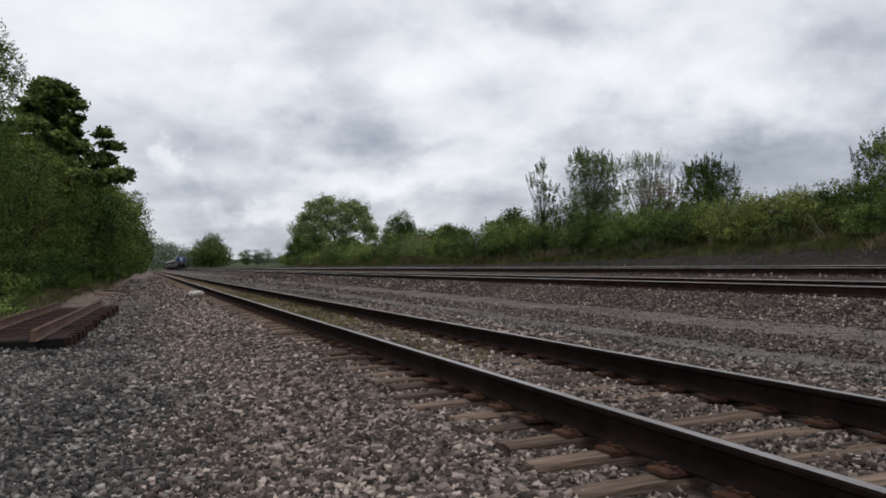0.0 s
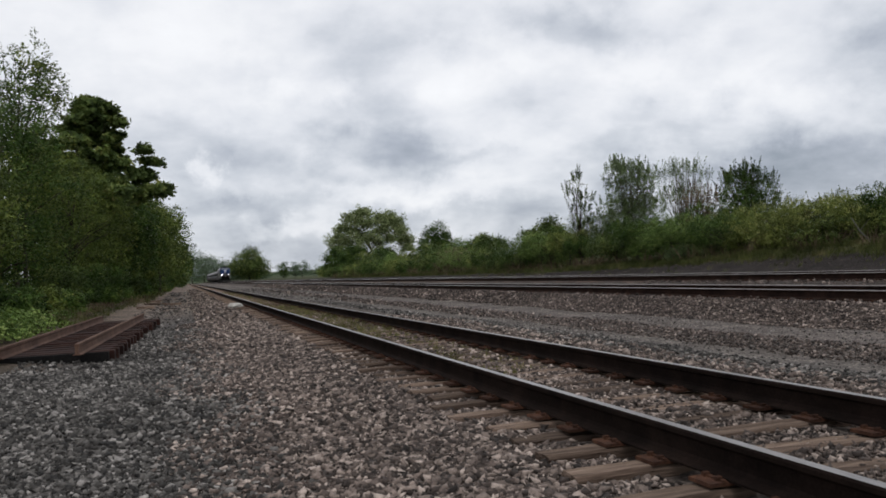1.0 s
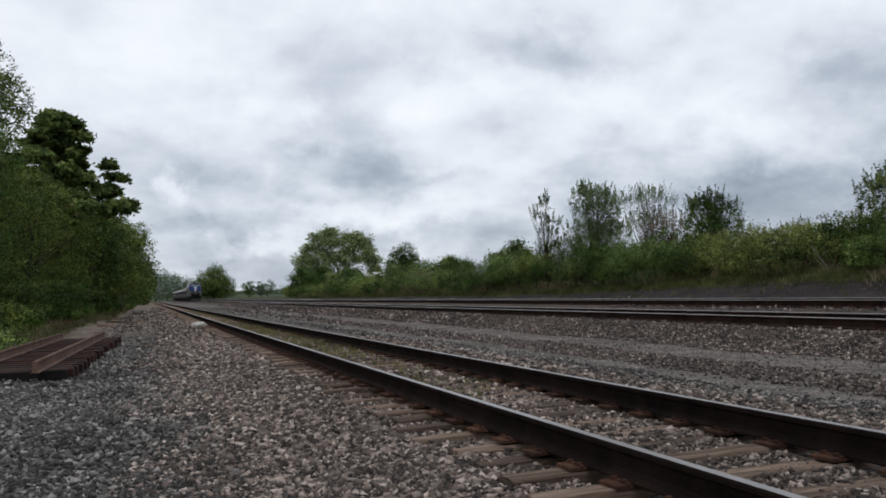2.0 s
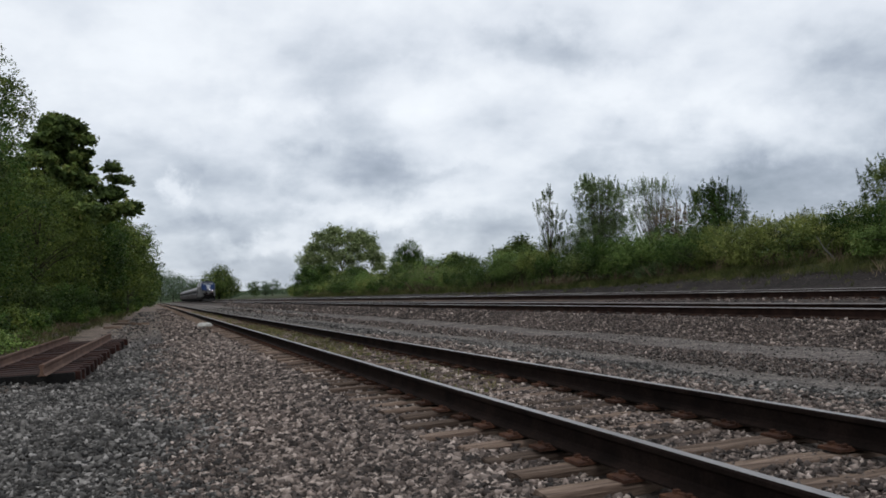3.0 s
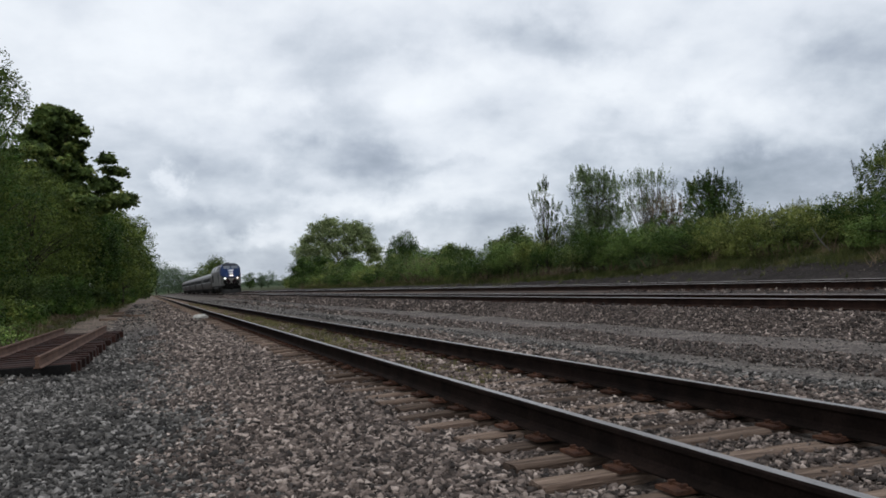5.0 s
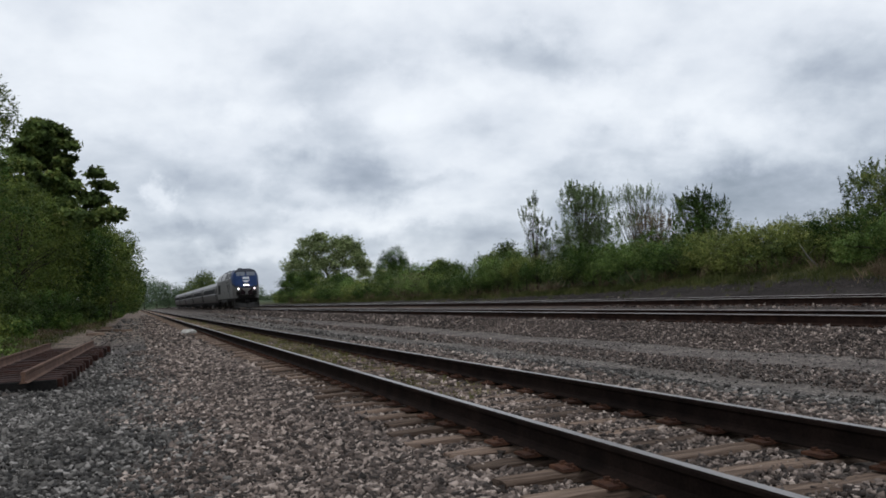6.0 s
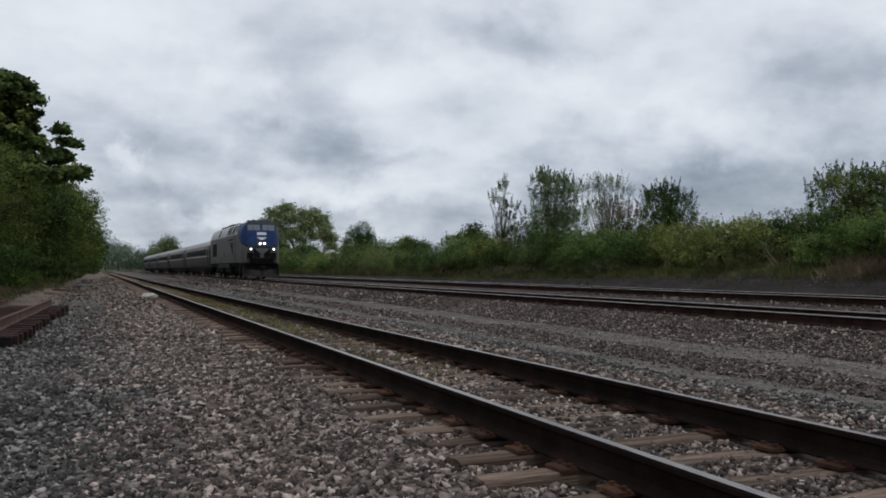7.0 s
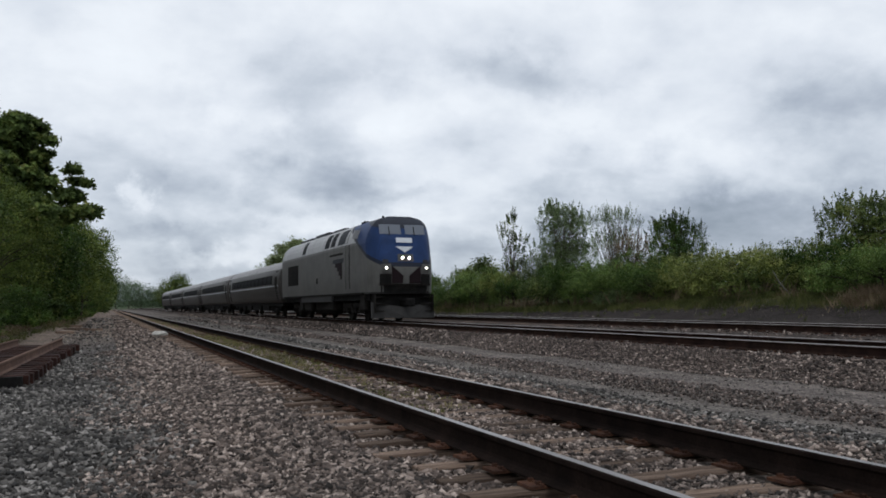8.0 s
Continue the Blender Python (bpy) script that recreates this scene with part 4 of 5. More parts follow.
# ---------------------------------------------------------------- plants
def leaf_mesh(name, centres, sizes, rng, droop=0.35, slim=0.55, out=None):
    """Small folded leaves, each a bent four-sided blade, spread to face the light outside the crown."""
    n = len(centres)
    d = rng.normal(size=(n, 3))
    d[:, 2] = d[:, 2] * 0.6 - droop * 0.4
    d /= np.linalg.norm(d, axis=1, keepdims=True)
    face = np.array([0, 0, 0.9]) if out is None else out * 0.9 + np.array([0, 0, 0.35])
    u = np.cross(d, rng.normal(size=(n, 3)) * (0.75 if out is None else 0.36) + face)
    u /= np.linalg.norm(u, axis=1, keepdims=True) + 1e-9
    w = np.cross(d, u)
    s = sizes[:, None]
    a, b = centres - d * s * 0.5, centres + d * s * 0.5
    l, r = centres + u * s * slim / 2 + w * s * 0.12, centres - u * s * slim / 2 + w * s * 0.12
    v = np.stack([a, l, b, r], 1).reshape(-1, 3)
    q = np.arange(4 * n).reshape(-1, 4)
    return numpy_mesh(name, v, q)


def blob_points(rng, blobs, count, clump, shell=0.55):
    """Leaf places: clumps gathered near the skin of lumpy masses (x, y, z, rx, ry, rz)."""
    blobs = np.array(blobs, float)
    vol = (blobs[:, 3] * blobs[:, 4] + blobs[:, 3] * blobs[:, 5] + blobs[:, 4] * blobs[:, 5])
    if len(blobs) > 8:
        vol[0] *= 0.5
    per = 18
    m = max(4, count // per)
    k = rng.choice(len(blobs), m, p=vol / vol.sum())
    d = rng.normal(size=(m, 3))
    d /= np.linalg.norm(d, axis=1, keepdims=True)
    rad = shell + (1.06 - shell) * rng.random(m) ** 0.6
    rad *= 1 + 0.16 * np.sin(d[:, 0] * 5 + k) + 0.14 * np.cos(d[:, 2] * 6 + d[:, 1] * 4 + 2 * k)
    c = blobs[k, :3] + d * rad[:, None] * blobs[k, 3:]
    p = np.repeat(c, per, 0) + rng.normal(0, clump, (m * per, 3)) * np.array([1, 1, 0.7])
    return p, np.repeat(d, per, 0)


def trunk_mesh(rng, height, r, targets, lean=0.0):
    bm = bmesh.new()
    pts = [Vector((lean * t * height + rng.normal() * 0.04 * height * t, rng.normal() * 0.03 * height * t, height * t)) for t in (0, 0.25, 0.5, 0.75, 1.0)]
    pts[0] = Vector((0, 0, -0.15))
    for k in range(4):
        cyl(bm, pts[k], pts[k + 1], r * (1 - 0.2 * k), r * (1 - 0.2 * (k + 1)), 8)
    for t in targets:
        t = Vector(t)
        f = min(0.95, max(0.2, t.z / height * 0.6))
        i = min(3, int(f * 4))
        s = pts[i].lerp(pts[i + 1], f * 4 - i)
        mid = s.lerp(t, 0.5) + Vector((rng.normal() * 0.1, rng.normal() * 0.1, 0.12 * height * 0.3))
        k = min(1.0, (14 / len(targets)) ** 0.7)
        cyl(bm, s, mid, r * 0.42 * k, r * 0.26 * k, 6)
        cyl(bm, mid, t, r * 0.26 * k, r * 0.07 * k, 6)
    return bm


def plant(name, label, category, group, at, blobs, leaves, size, clump, mat, trunk_h, trunk_r, seed, bark=None, shell=0.55, lean=0.0, limbs=10, slim=0.55, shoots=0, tall=1.0, bushy=26):
    """A tree or shrub: trunk with limbs, and a crown of single leaves. blobs are relative to the foot."""
    rng = np.random.default_rng(seed)
    x, y = at
    z = float(ground_z(x, y))
    t = thing(name, label, category, group, pose(x, y, z))
    targets = [Vector(b[:3]) + Vector(rng.normal(size=3) * 0.45 * np.array(b[3:])) for b in blobs for _ in range(max(1, limbs // len(blobs)))]
    targets = [v for v in targets if v.z > 0.3]
    part("trunk", trunk_mesh(rng, trunk_h, trunk_r, targets, lean), bark or M_BARK, t, smooth=True)
    p, out = blob_points(rng, blobs, leaves, clump, shell)
    if shoots:
        b = np.array(blobs, float)[rng.integers(0, len(blobs), shoots)]
        a, f = rng.uniform(0, 6.283, shoots), np.sqrt(rng.random(shoots)) * 0.95
        foot = b[:, :3] + np.stack([np.cos(a) * f * b[:, 3], np.sin(a) * f * b[:, 4], np.sqrt(1 - f * f) * b[:, 5] * 0.8], 1)
        h = rng.uniform(0.35, 0.95, shoots) * tall
        u = rng.random((shoots, bushy))
        tilt = rng.normal(0, 0.13, (shoots, 2)) + np.stack([np.cos(a) * f, np.sin(a) * f], 1) * 0.3
        rise = np.concatenate([tilt * h[:, None], h[:, None]], 1)
        line = foot[:, None] + u[..., None] * rise[:, None]
        line = line + rng.normal(0, 1, line.shape) * (0.065 * (1.15 - u[..., None]) * tall)
        p = np.concatenate([p, line.reshape(-1, 3)])
        side = rng.normal(size=(shoots * bushy, 3))
        side[:, 2] = np.abs(side[:, 2]) + 0.7
        out = np.concatenate([out, side / np.linalg.norm(side, axis=1, keepdims=True)])
        # the bare stem of each shoot
        low, w = foot * np.array([0.3, 0.3, 0.4]), 0.009 * tall
        ring = np.array([(1, 0, 0), (-0.5, 0.87, 0), (-0.5, -0.87, 0)]) * w
        v = np.concatenate([low[:, None] + ring, (foot + rise)[:, None] + ring * 0.3], 1).reshape(-1, 3)
        q = np.array([(0, 1, 4, 3), (1, 2, 5, 4), (2, 0, 3, 5)])[None] + (np.arange(shoots) * 6)[:, None, None]
        tagged(link_mesh("twig_spray", numpy_mesh("twig_spray", v, q.reshape(-1, 4)), bark or M_BARK, t), kind="stuff")
    ok = p[:, 2] > 0.03
    p, out = p[ok], out[ok]
    link_mesh("crown", leaf_mesh("crown", p, size * rng.uniform(0.6, 1.35, len(p)), rng, slim=slim, out=out), mat, t)
    return t


def lumps(rng, n, r, h, zlo, squash=0.75, spread_=0.6):
    """A rounded crown of radius r up to height h: a few large masses inside, n small mounds over their skin."""
    mid, half = (h + zlo) / 2, (h - zlo) / 2
    out = [(0, 0, zlo + half * 0.9, r * 0.68, r * 0.68, half * 0.84)]
    for k in range(n):
        up = -0.75 + 1.68 * (k + 0.5) / n
        a = k * 2.4 + rng.uniform(-0.5, 0.5)
        flat = math.sqrt(max(0.05, 1 - up * up)) * (1.0 if up > 0 else 0.9)
        q = r * rng.uniform(0.26, 0.46)
        f = rng.uniform(0.62, 0.9) * spread_ / 0.6
        out.append((math.cos(a) * flat * r * f, math.sin(a) * flat * r * f, min(mid + up * half * rng.uniform(0.8, 1.0), h - q * squash), q, q, q * squash))
    return out


def build_left_wood():
    rng = random.Random(4)
    # tall, open tree at the near end
    plant("open_tree", "tall thin tree with sparse young leaves", "tree", "", (-6.6, 41.0), [(0.4, 0, 10.8, 1.2, 1.2, 1.3), (1.2, 0, 9.5, 1.0, 1.1, 1.2), (-0.7, 0.3, 9.6, 1.2, 1.2, 1.4), (0.2, 0, 7.4, 1.5, 1.3, 1.1)],
          4600, 0.15, 0.16, L_MID, 10.5, 0.10, 21, shell=0.2, limbs=26)
    # large dark tree, its boughs lying in flat tiers with gaps between them
    tiers = []
    for k in range(52):
        z = 6.6 + 7.0 * (k + 0.5) / 52
        reach = 4.7 * (1 - max(0, (z - 8.3) / 5.6) ** 1.2)
        a, f = k * 2.4 + rng.uniform(-0.4, 0.4), rng.uniform(0.3, 1.0)
        q = rng.uniform(0.65, 1.15) * (1 - 0.05 * (z - 6.6))
        tiers.append((0.75 + math.cos(a) * f * reach, math.sin(a) * f * reach, z, q * 1.3, q * 1.3, q * 0.42))
    plant("dark_tree", "large dark-green tree rising above the hedge", "tree", "", (-6.3, 62.0), [(0.4, 0, 9.0, 2.0, 1.8, 1.6)] + tiers + [(0.5, 0, 11.2, 0.9, 0.9, 1.0), (-2.4, 0, 8.8, 2.0, 2.0, 1.6)],
          46000, 0.38, 0.16, L_MID, 12.8, 0.3, 22, shell=0.1, limbs=54)
    # hedge of trees along the wood's edge
    for k, (x, y, h, r) in enumerate(((-7.6, 27, 5.6, 2.8), (-8.2, 33, 7.0, 3.0), (-7.4, 38, 9.6, 3.0), (-7.8, 45, 10.6, 3.3), (-6.2, 52, 8.4, 3.0), (-5.9, 60, 8.6, 3.2), (-4.7, 69, 9.0, 3.3), (-3.9, 79, 9.5, 3.3),
                                      (-3.0, 90, 10.0, 3.4), (-2.6, 101, 10.1, 3.6), (-2.3, 113, 10.6, 3.8), (-3.2, 130, 9.8, 4.0), (-3.6, 150, 9.6, 4.2))):
        plant("hedge_tree", "dense leafy tree of the green hedge along the tracks", "tree", "trees of the hedge", (x, y), lumps(rng, 22, r, h, 0.4 if y < 60 else 1.2, 0.9), 17000 if y < 80 else 9000,
              0.13 if y < 60 else 0.2, 0.19 if y < 60 else 0.25, (L_OLIVE, L_OLIVE, L_DEEP, L_OLIVE)[k % 4], h * 0.7, 0.16, 100 + k, limbs=12, shell=0.78)
    # backing row added behind the wood's edge, to block sky light showing through
    for k, (x, y, h, r) in enumerate(((-11.5, 24, 6.5, 3.4), (-12.2, 31, 7.0, 3.6), (-12.0, 39, 7.5, 3.8), (-11.2, 47, 8.0, 3.8), (-10.4, 56, 8.0, 3.8), (-9.8, 66, 8.5, 4.0), (-8.8, 77, 8.5, 4.0), (-8.0, 90, 9.0, 4.2))):
        plant("wood_tree", "dark leafy backing tree added behind the hedge", "tree", "trees inside the wood", (x, y), lumps(rng, 16, r, h, 0.0, 0.9), 7000, 0.25, 0.36, L_DEEP, h * 0.7, 0.18, 160 + k, limbs=10, shell=0.7)
    for k in range(26):
        y = 23 + k * 4.6
        x = -5.3 + 2.6 * min(1, (y - 24) / 90) + rng.uniform(-0.6, 0.4)
        h, r = rng.uniform(0.9, 2.4), rng.uniform(0.8, 1.4)
        plant("bush", "low leafy bush at the foot of the hedge", "bush", "bushes below the hedge", (x, y), lumps(rng, 10, r, h, 0.0, 0.8), 5200 if y < 70 else 3000, 0.11 if y < 60 else 0.18, 0.13,
              (L_DEEP, L_DEEP, L_OLIVE, L_DEEP, L_MID)[k % 5], h * 0.6, 0.05, 200 + k, limbs=6)


def build_right_scrub():
    rng = random.Random(9)
    mats = (L_MID, L_FRESH, L_YELLOW, L_MID, L_DEEP, L_FRESH, L_DEEP)
    y, k = 16.6, 3
    while y < 150:
        for row in range(2):
            tall = noise.noise(Vector((y * 0.11, row * 7.3, 1.0)))
            x = 22.9 + row * 2.3 + rng.uniform(-0.7, 0.6) + max(0, y - 60) * 0.01 + (0.7 if 22 < y < 37 and row == 0 else 0)
            h = max(1.0, 1.75 + row * 0.75 + 1.3 * tall + rng.uniform(-0.4, 0.4) - ((0.85 if row else 1.1) if 25 < y < 34 else 0) - (0.35 if y <= 25 else 0) + (0.3 if y > 120 else 0))
            r = rng.uniform(1.1, 2.1)
            near = y < 70
            m = mats[(k * 3 + row) % 7]
            if 23 < y < 33:
                m = (L_YELLOW, L_MID, L_YELLOW)[(k + row) % 3] if row == 0 else L_YELLOW
            plant("shrub", "green scrub bush on the bank beyond the tracks", "bush", "scrub on the bank", (x, y + rng.uniform(-0.8, 0.8)), lumps(rng, 11, r, h, min(0.75, h * 0.4) if near and row == 0 else 0.1, 0.8, 0.72), (9000 if y < 42 else 6800) if near else 2600,
                  0.075 if near else 0.15, (0.095 if y < 42 else 0.125) if near else 0.21, m, h * 0.7, 0.05, 300 + k * 2 + row, limbs=14, shell=0.8, shoots=26 if near else 0, tall=0.6)
        y += 2.2 if y < 60 else 3.6
        k += 1
    for k, (x, y, h, r, low, m, what) in enumerate((
            (22.5, 35.6, 2.3, 1.25, 0.15, L_FRESH, "bright green bush hanging over the bank's edge"), (22.3, 34.2, 0.75, 0.75, 0.0, L_PALE, "low pale-leaved bush at the bank's edge"),
            (22.7, 31.6, 1.9, 1.5, 0.5, L_DEEP, "dark green bush with shaded bare stems"), (22.9, 28.6, 1.7, 1.4, 0.6, L_YELLOW, "yellow-green flat-topped bush on bare stems"),
            (23.1, 26.2, 1.75, 1.3, 0.6, L_YELLOW, "yellow-green flat-topped bush on bare stems"), (23.4, 22.6, 1.85, 1.2, 0.5, L_DEEP, "dark green bush with shaded bare stems"),
            (22.9, 52.0, 2.2, 1.6, 0.3, L_MID, "mid-green bush on the bank"), (23.0, 71.0, 2.2, 1.5, 0.1, L_DRY, "dull brown bush with few leaves"))):
        plant("bank_bush", what, "bush", "bushes on the bank's edge", (x, y), lumps(rng, 12, r, h, low, 0.8, 0.74), 8000 if h > 1 else 3000, 0.07, 0.09 if y < 40 else 0.12, m, h * 0.7, 0.05, 460 + k, limbs=14, shell=0.8, shoots=20, tall=0.4)
    plant("thin_tree", "slim tree with sparse dark leaves and bent stems", "tree", "", (23.6, 47.4), [(0, 0, 5.2, 0.35, 0.5, 0.5), (-0.5, 0, 4.4, 0.5, 0.6, 0.4), (0.4, 0, 4.0, 0.5, 0.7, 0.5), (0.1, 0, 3.2, 0.7, 0.7, 0.7), (0.3, 0, 2.2, 0.8, 0.7, 0.8)], 500, 0.1, 0.085, L_MID, 5.4, 0.05, 31, M_BARK, 0.1,
          limbs=26, slim=0.4, shoots=64, tall=0.95, bushy=80)
    plant("tall_tree", "upright pale-leaved young tree", "tree", "", (26.5, 46.2), [(0.2, 0, 5.2, 0.9, 0.9, 0.6), (-0.9, 0, 5.0, 0.7, 0.8, 0.8), (1.1, 0, 4.6, 0.8, 0.8, 0.8), (0, 0, 3.8, 1.6, 1.4, 1.2), (0.1, 0, 2.2, 1.7, 1.5, 1.4), (-1.2, 0, 2.4, 0.9, 1, 1.3), (1.2, 0, 2.4, 1.0, 1, 1.4)], 16000, 0.11, 0.09, L_PALE, 5.4, 0.08, 32, M_PALEBARK, 0.35,
          limbs=24, slim=0.4, shoots=190, tall=1.15, bushy=70)
    plant("bare_tree", "nearly bare grey tree with fine upright twigs", "tree", "", (26.5, 40.3), [(-0.9, 0, 3.8, 0.6, 0.7, 0.7), (0, 0, 4.2, 0.8, 0.8, 0.6), (0.8, 0, 3.8, 0.7, 0.8, 0.7), (0.1, 0, 2.6, 1.3, 1.2, 0.9), (-0.8, 0, 2.4, 0.8, 1.0, 0.9)], 300, 0.1, 0.06, L_PALE, 3.8, 0.035, 33, M_PALEBARK, 0.1,
          limbs=60, slim=0.34, shoots=150, tall=1.15, bushy=34)
    plant("brown_bush", "brownish twiggy bush with few leaves", "bush", "", (25.4, 37.2), [(0, 0, 2.6, 0.9, 0.9, 0.9), (-0.3, 0, 1.8, 1.1, 1.1, 1.2), (0.5, 0, 2.1, 0.9, 0.9, 1.0)], 3600, 0.1, 0.065, L_DRY, 2.9, 0.04, 38, M_BARK, 0.2, limbs=50, slim=0.3, shoots=70)
    plant("round_bush", "tall rounded dark-green bush", "bush", "", (26.3, 34.7), [(0, 0, 3.1, 0.9, 1.0, 0.9), (-0.6, 0, 2.7, 0.8, 0.9, 1.0), (0.7, 0, 2.5, 0.9, 1.0, 1.1), (0, 0, 1.6, 1.7, 1.6, 1.4)], 14000, 0.09, 0.075, L_DEEP, 3.4, 0.09, 34, limbs=20, shell=0.6, slim=0.4, shoots=170, tall=0.9, bushy=50)
    plant("large_bush", "large leafy bush standing above the scrub", "bush", "", (25.4, 22.6), [(0, 0, 2.3, 1.1, 1.2, 0.9), (-0.9, 0, 2.1, 0.9, 1.1, 1.0), (1.1, 0, 2.2, 1.1, 1.1, 1.0), (0, 0, 1.4, 1.7, 1.5, 1.3), (-0.2, -1.6, 1.7, 1.3, 1.3, 1.3), (0.6, -2.6, 1.5, 1.2, 1.3, 1.3)], 20000, 0.09, 0.07, L_MID, 3.0, 0.09, 35, limbs=20, shell=0.6, slim=0.42, shoots=200, tall=0.75, bushy=46)
    plant("dark_round_tree", "small dark round-headed tree", "tree", "", (32.0, 106.0), [(0, 0, 3.7, 1.7, 1.7, 1.6), (-0.8, 0, 2.8, 1.5, 1.5, 1.4), (0.8, 0, 2.6, 1.5, 1.5, 1.4)], 15000, 0.16, 0.24, L_DEEP, 5.0, 0.15, 36, shell=0.7)
    # dome: mounds over a flattened half globe, open below
    dome = [(0, 0, 9.6, 6.0, 5.0, 3.6)]
    for k in range(44):
        up, a = (k + 0.5) / 44, k * 2.4
        flat = math.sqrt(1 - up * up * 0.92)
        q = rng.uniform(1.1, 1.9)
        dome.append((math.cos(a) * flat * 8.4 + 0.3, math.sin(a) * flat * 6.5, 5.2 + up * 8.8 + rng.uniform(-0.7, 0.5), q * 1.2, q * 1.2, q * 0.8))
    plant("dome_tree", "broad dome-shaped tree in fresh yellow-green leaf", "tree", "", (40.2, 185.0), dome, 27000, 0.42, 0.42, L_DOME, 7.5, 0.4, 37, shell=0.2, limbs=45)
    for k, (x, y, h, r, m) in enumerate(((25.5, 128, 4.6, 2.4, L_DEEP), (24.5, 138, 4.8, 2.6, L_DEEP), (29, 126, 3.6, 2.6, L_DEEP), (27, 146, 5.2, 2.8, L_MID), (27.5, 92, 2.9, 2.3, L_MID), (27, 74, 3.0, 1.8, L_MID), (27, 60, 3.6, 1.8, L_MID))):
        plant("tall_shrub", "tall dense shrub behind the scrub", "bush", "tall shrubs", (x, y), lumps(rng, 8, r, h, 0.2), 6500, 0.22, 0.26, m, h * 0.6, 0.1, 500 + k)


def dead_branch():
    """A pale leaning dead limb at the foot of the scrub."""
    t = thing("dead_branch", "pale bare dead limb leaning out of the scrub", "branch", m=pose(22.1, 23.2, float(ground_z(22.1, 23.2))))
    bm = bmesh.new()
    cyl(bm, (0.15, -0.35, -0.05), (0.0, 0.1, 0.45), 0.035, 0.03, 6)
    cyl(bm, (0.0, 0.1, 0.45), (-0.1, 0.35, 0.95), 0.03, 0.012, 6)
    part("limb", bm, M_PALEBARK, t)
    bm = bmesh.new()
    cyl(bm, (0.0, 0.1, 0.45), (0.1, -0.2, 0.8), 0.018, 0.008, 6)
    part("twig", bm, M_PALEBARK, t)


def build_distance():
    rng = random.Random(14)
    plant("far_tree", "distant rounded tree beside the line", "tree", "distant trees", (22.5, 305.0), [(0, 0, 6.0, 5.6, 5.0, 4.4), (-2.2, 0, 4.4, 4.4, 4.4, 4.0), (2.6, 0, 4.2, 4.6, 4.4, 3.8), (0, 0, 10.0, 2.2, 2.2, 1.8)], 15000, 0.5, 0.7, L_MID, 6.0, 0.3, 61)
    for k, (x, y, h, r) in enumerate(((45, 400, 7.5, 3.0), (50.5, 400, 6.0, 3.0), (55, 410, 8.0, 5.0), (62, 400, 5.0, 6.0), (37, 420, 3.5, 5.0), (31, 400, 3.0, 4.5), (70, 390, 5.0, 6.5), (80, 390, 5.5, 7.0))):
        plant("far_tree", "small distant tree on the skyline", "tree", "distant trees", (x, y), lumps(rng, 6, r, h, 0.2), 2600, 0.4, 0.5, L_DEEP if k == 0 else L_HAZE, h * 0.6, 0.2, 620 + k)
    for k, (x, y, h, r) in enumerate(((-3, 480, 20, 8), (5, 500, 19, 8), (12, 520, 17, 8), (19, 530, 15, 7), (26, 540, 11, 7), (-12, 470, 20, 9), (33, 545, 8, 6), (-3.8, 175, 9.5, 4.5), (-4.0, 205, 10, 4.5), (-4.5, 245, 10.5, 5), (-4, 280, 11, 5), (-4, 320, 12, 6), (-3, 370, 13, 6))):
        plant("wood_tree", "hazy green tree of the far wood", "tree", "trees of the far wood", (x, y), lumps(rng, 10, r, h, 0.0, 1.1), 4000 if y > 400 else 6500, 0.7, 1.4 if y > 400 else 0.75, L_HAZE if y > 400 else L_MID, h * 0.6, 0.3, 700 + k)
    q = np.random.default_rng(77)
    n = 16000
    x = q.uniform(-260, 520, n)
    top = 4.5 + 2.2 * np.sin(x / 13.0) * np.sin(x / 31.0 + 1) + 1.2 * np.sin(x / 5.0)
    p = np.stack([x, 600 + q.normal(0, 5, n), 0.8 + q.random(n) * top], 1)
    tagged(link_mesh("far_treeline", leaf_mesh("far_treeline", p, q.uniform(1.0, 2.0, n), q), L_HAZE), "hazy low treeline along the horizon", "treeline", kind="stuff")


def blades(name, label, mat, areas, seed, category="grass"):
    """Upright grass blades in tufts: areas of x0, x1, y0, y1, tufts, height."""
    rng = np.random.default_rng(seed)
    vs = []
    for x0, x1, y0, y1, tufts, h in areas:
        per = 14
        c = np.repeat(np.stack([rng.uniform(x0, x1, tufts), rng.uniform(y0, y1, tufts)], 1), per, 0)
        c = c + rng.normal(0, h * 0.3, c.shape)
        z = ground_z(c[:, 0], c[:, 1]) - 0.01
        hh = h * rng.uniform(0.4, 1.3, len(c)) * np.repeat(rng.uniform(0.5, 1.2, tufts), per)
        a = rng.uniform(0, 6.283, len(c))
        w = 0.006 + hh * 0.014
        side = np.stack([np.cos(a) * w, np.sin(a) * w, 0 * a], 1)
        foot = np.stack([c[:, 0], c[:, 1], z], 1)
        tip = foot + np.stack([rng.normal(0, 0.3, len(c)) * hh, rng.normal(0, 0.3, len(c)) * hh, hh], 1)
        mid = (foot + tip) / 2 + np.array([0, 0, 1])[None] * hh[:, None] * 0.08
        vs.append(np.stack([foot - side, foot + side, mid + side * 0.8, tip], 1))
    v = np.concatenate(vs).reshape(-1, 3)
    return tagged(link_mesh(name, numpy_mesh(name, v, np.arange(len(v)).reshape(-1, 4)), mat), label, category, kind="stuff")


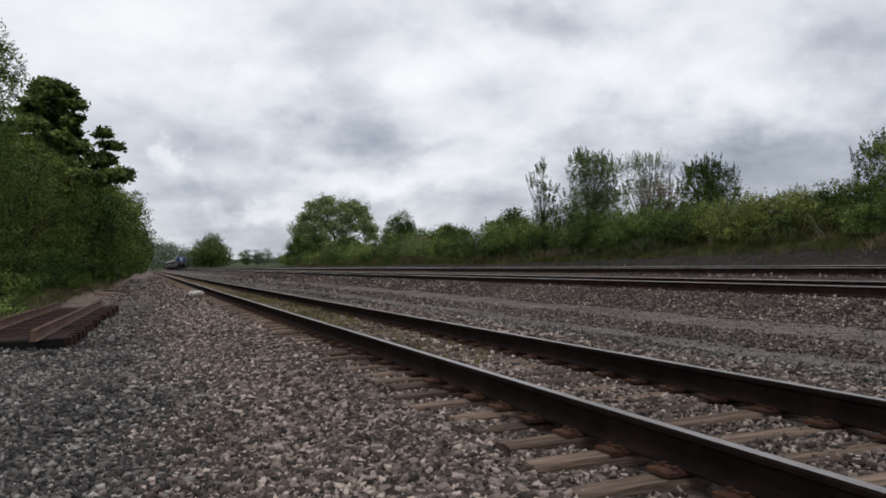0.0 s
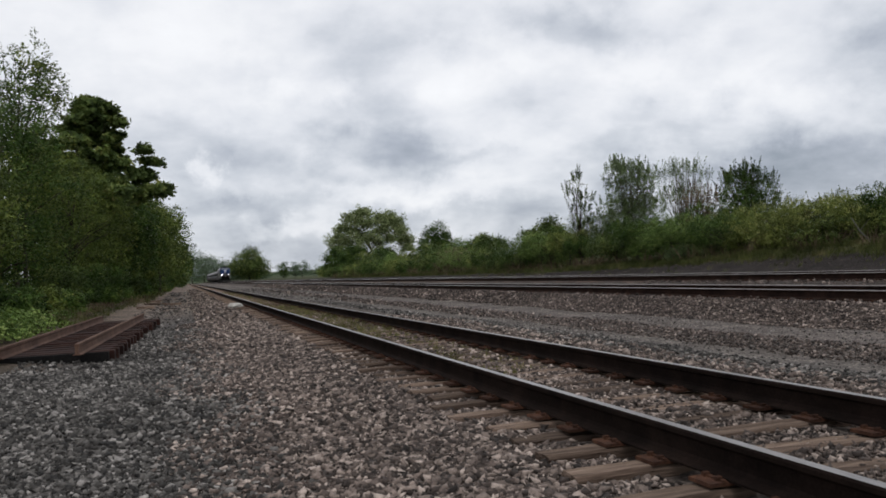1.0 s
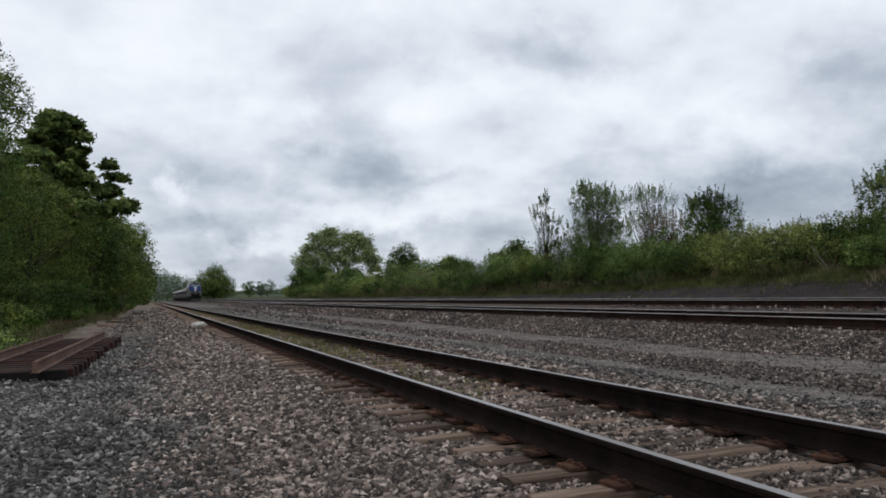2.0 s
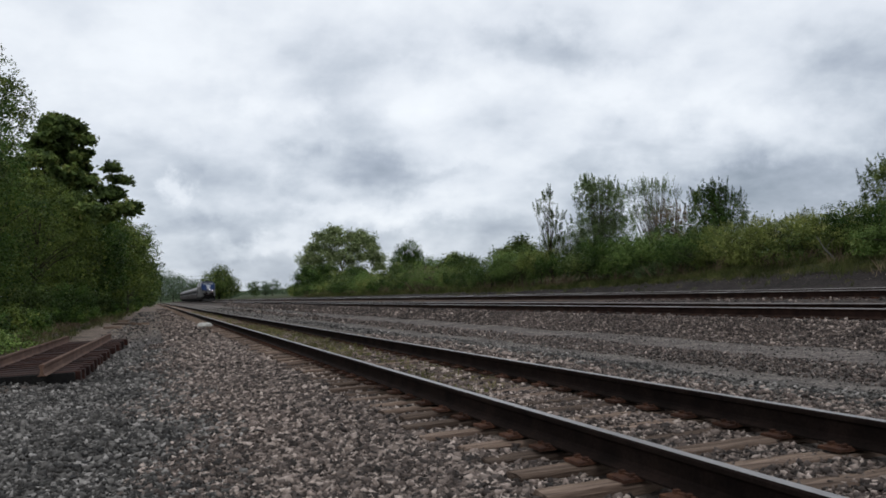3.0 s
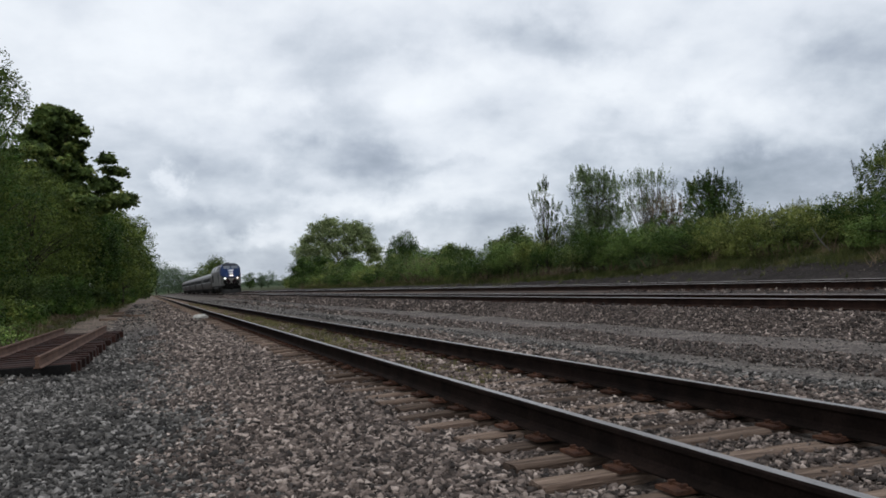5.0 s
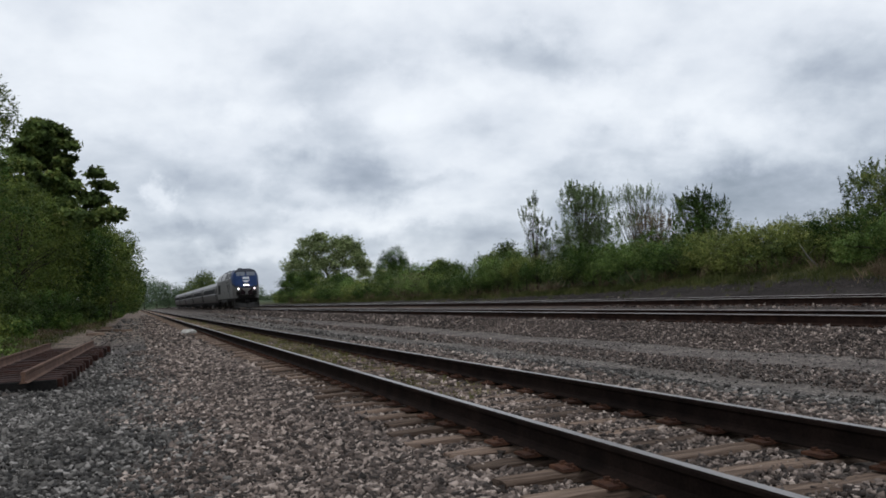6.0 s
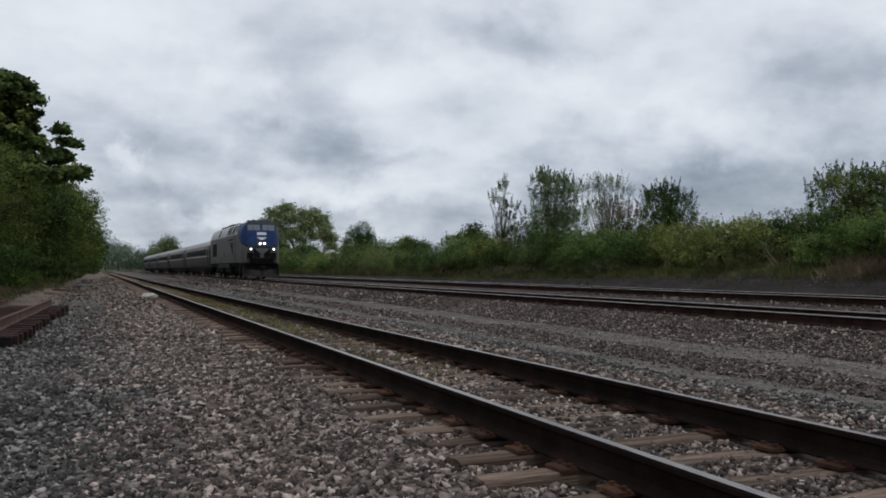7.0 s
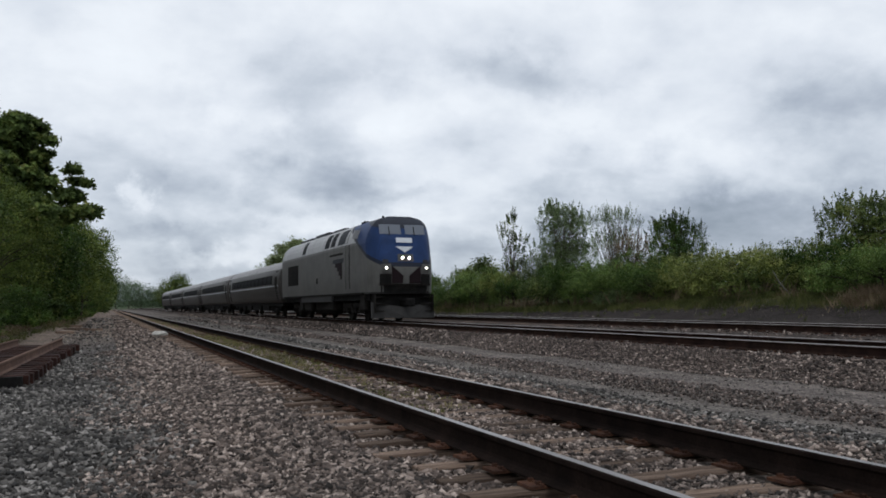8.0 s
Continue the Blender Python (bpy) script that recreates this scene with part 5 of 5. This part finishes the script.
def build_grass():
    blades("verge_grass", "rough yellow-green grass along the bank", L_GRASS, [(20.8, 23.2, 12, 45, 1900, 0.26), (20.8, 23.6, 45, 120, 900, 0.4), (19.8, 21.0, 14, 60, 120, 0.2)], 41)
    blades("dry_stems", "brown dry stems among the scrub", L_DRY, [(20.9, 23.0, 16.0, 20.0, 420, 0.36), (21.8, 23.6, 22, 60, 160, 0.7), (22.0, 24.0, 60, 130, 160, 1.0)], 42, "dry stems")
    blades("track_weeds", "low yellowish weeds growing between the rails", L_WEED, [(2.75, 3.95, 8.5, 14.5, 240, 0.06), (2.75, 4.0, 14.5, 34.0, 900, 0.09), (2.75, 4.0, 34, 80, 320, 0.12)], 43, "weeds")
    blades("edge_weeds", "sparse weeds along the edge of the path", L_GRASS, [(-4.4, -2.9, 27, 48, 160, 0.22), (-3.6, -2.0, 48, 100, 110, 0.35)], 44, "weeds")
    blades("dead_litter", "brown dead stalks at the foot of the hedge", L_DRY, [(-5.2, -3.6, 24, 50, 170, 0.3), (-4.2, -2.6, 50, 90, 80, 0.4)], 45, "dry stems")
    rng = random.Random(8)
    for k, (x, y, h) in enumerate(((-4.1, 20.5, 0.55), (-3.8, 22.5, 0.6), (-4.6, 24.5, 0.7), (-3.9, 26.0, 0.5), (-4.9, 21.5, 0.8))):
        plant("weed_clump", "bright green leafy weed clump beside the rusty panel", "weeds", "weed clumps", (x, y), lumps(rng, 5, 0.75, h, 0.0, 0.6, 0.8), 1500, 0.09, 0.11, L_FRESH, h * 0.6, 0.02, 900 + k, limbs=5)
# ---------------------------------------------------------------- building
def stack_panels():
    """Rusty track panels: crosswise steel ties with two rails on top."""
    s = thing("track_panel_stack", "rusty stacked track panel with steel ties and two rails", "track panel", m=pose(-2.25, 15.5, 0.0, 0, 0, -1.9))
    rng = random.Random(3)
    for k in range(24):
        bm = bmesh.new()
        y = 0.1 + k * 0.54
        box(bm, -1.12 + rng.uniform(-0.06, 0.06), 1.08 + rng.uniform(-0.07, 0.05), y, y + 0.21, 0.0, 0.2 + rng.uniform(-0.012, 0.012), 0.015)
        part("tie", bm, M_RUST, s)
    bm = bmesh.new()
    box(bm, -1.1, 1.0, -0.08, 0.05, -0.04, 0.19, 0.01)
    part("end_beam", bm, M_DARK, s, "blackened steel end beam")
    bm = bmesh.new()
    box(bm, -1.0, 0.95, 0.1, 12.9, 0.03, 0.182)
    part("deck_plate", bm, M_RUST, s)
    for x, y0 in ((-0.62, -0.4), (0.58, -0.6)):
        bm = bmesh.new()
        o = [(-0.07, 0.2), (0.07, 0.2), (0.03, 0.23), (0.02, 0.32), (0.036, 0.34), (0.036, 0.38), (-0.036, 0.38), (-0.036, 0.34), (-0.02, 0.32), (-0.03, 0.23)]
        a, b = ([bm.verts.new((x + px, y, pz)) for px, pz in o] for y in (y0, 12.8))
        for j in range(len(o)):
            bm.faces.new((a[j], a[(j + 1) % len(o)], b[(j + 1) % len(o)], b[j]))
        bm.faces.new(a), bm.faces.new(b)
        part("rail", bm, M_RUSTLIGHT, s)


def lump(name, label, category, at, size, mat, seed, turn=0.0):
    """An irregular broken block resting on the ground."""
    bm = bmesh.new()
    bmesh.ops.create_icosphere(bm, subdivisions=2, radius=1)
    for v in bm.verts:
        c = v.co.copy()
        k = 1 + 0.25 * noise.noise(c * 1.7 + Vector((seed, 0, 0)))
        v.co = Vector([math.copysign(abs(a) ** 0.7, a) * k * s for a, s in zip(c, size)])
    x, y = at
    ob = part(name, bm, mat, m=pose(x, y, float(ground_z(x, y)) + size[2] * 0.75, 0, 0, turn))
    return tagged(ob, label, category)


def debris():
    lump("concrete_block", "pale broken concrete slab lying beside the near rail", "debris", (2.05, 36.5), (0.26, 0.34, 0.13), M_CONCRETE, 2.0, 20)
    for k, (x, y, r) in enumerate(((4.14, 19.4, 0.045), (3.05, 15.2, 0.03), (4.9, 11.0, 0.03))):
        lump("pale_stone", "pale loose stone lying on the near track bed", "stone", (x, y), (r, r * 1.2, r * 0.7), M_CONCRETE, 5.0 + k, 35 * k)
    for k, (x, y, l, t) in enumerate(((-1.6, 53, 1.3, 70), (-0.6, 50, 0.9, 85), (-2.1, 60, 1.4, 60), (-1.9, 46, 0.9, 110))):
        bm = bmesh.new()
        box(bm, -l / 2, l / 2, -0.09, 0.09, -0.02, 0.13, 0.02)
        tagged(part("old_tie", bm, M_TIE, m=pose(x, y, float(ground_z(x, y)), 0, 0, t - 80)), "dark discarded timber tie lying on the gravel", "railway tie", "discarded ties")


track("rusty near siding track on weathered timber ties", NEAR_X, NEAR_RAIL, M_RAILTOP, -40.0, -6.0, 42.0, 470.0, TIE_START - 79 * TIE_STEP)
track("main-line track on dark ballast that the train runs on", MAIN_X, MAIN_RAIL, M_MAINTOP, -40.0, 3.0, 30.0, 470.0, -39.7)
track("second main-line track beyond the first", FAR_X, FAR_RAIL, M_MAINTOP, -40.0, 6.0, 26.0, 470.0, -39.6)
build_stones()
build_left_wood()
build_right_scrub()
build_distance()
stack_panels()
debris()
dead_branch()
build_grass()
loco = locomotive()
first = passenger_car()
cars = [first] + [copy_thing(first, pose(MAIN_X, 400, MAIN_RAIL)) for _ in range(4)]

SPEED = 32.4
FRONT = 35.0


def motions():
    """The train runs towards the camera at an even speed."""
    for k, ob in enumerate([loco, *cars]):
        back = 0.0 if k == 0 else 21.05 + (k - 1) * 25.85
        walk(ob, [(t, pose(MAIN_X, FRONT + back + SPEED * (8.0 - t), MAIN_RAIL)) for t in (0.0, 2.0, 4.0, 6.0, 8.0)])


motions()
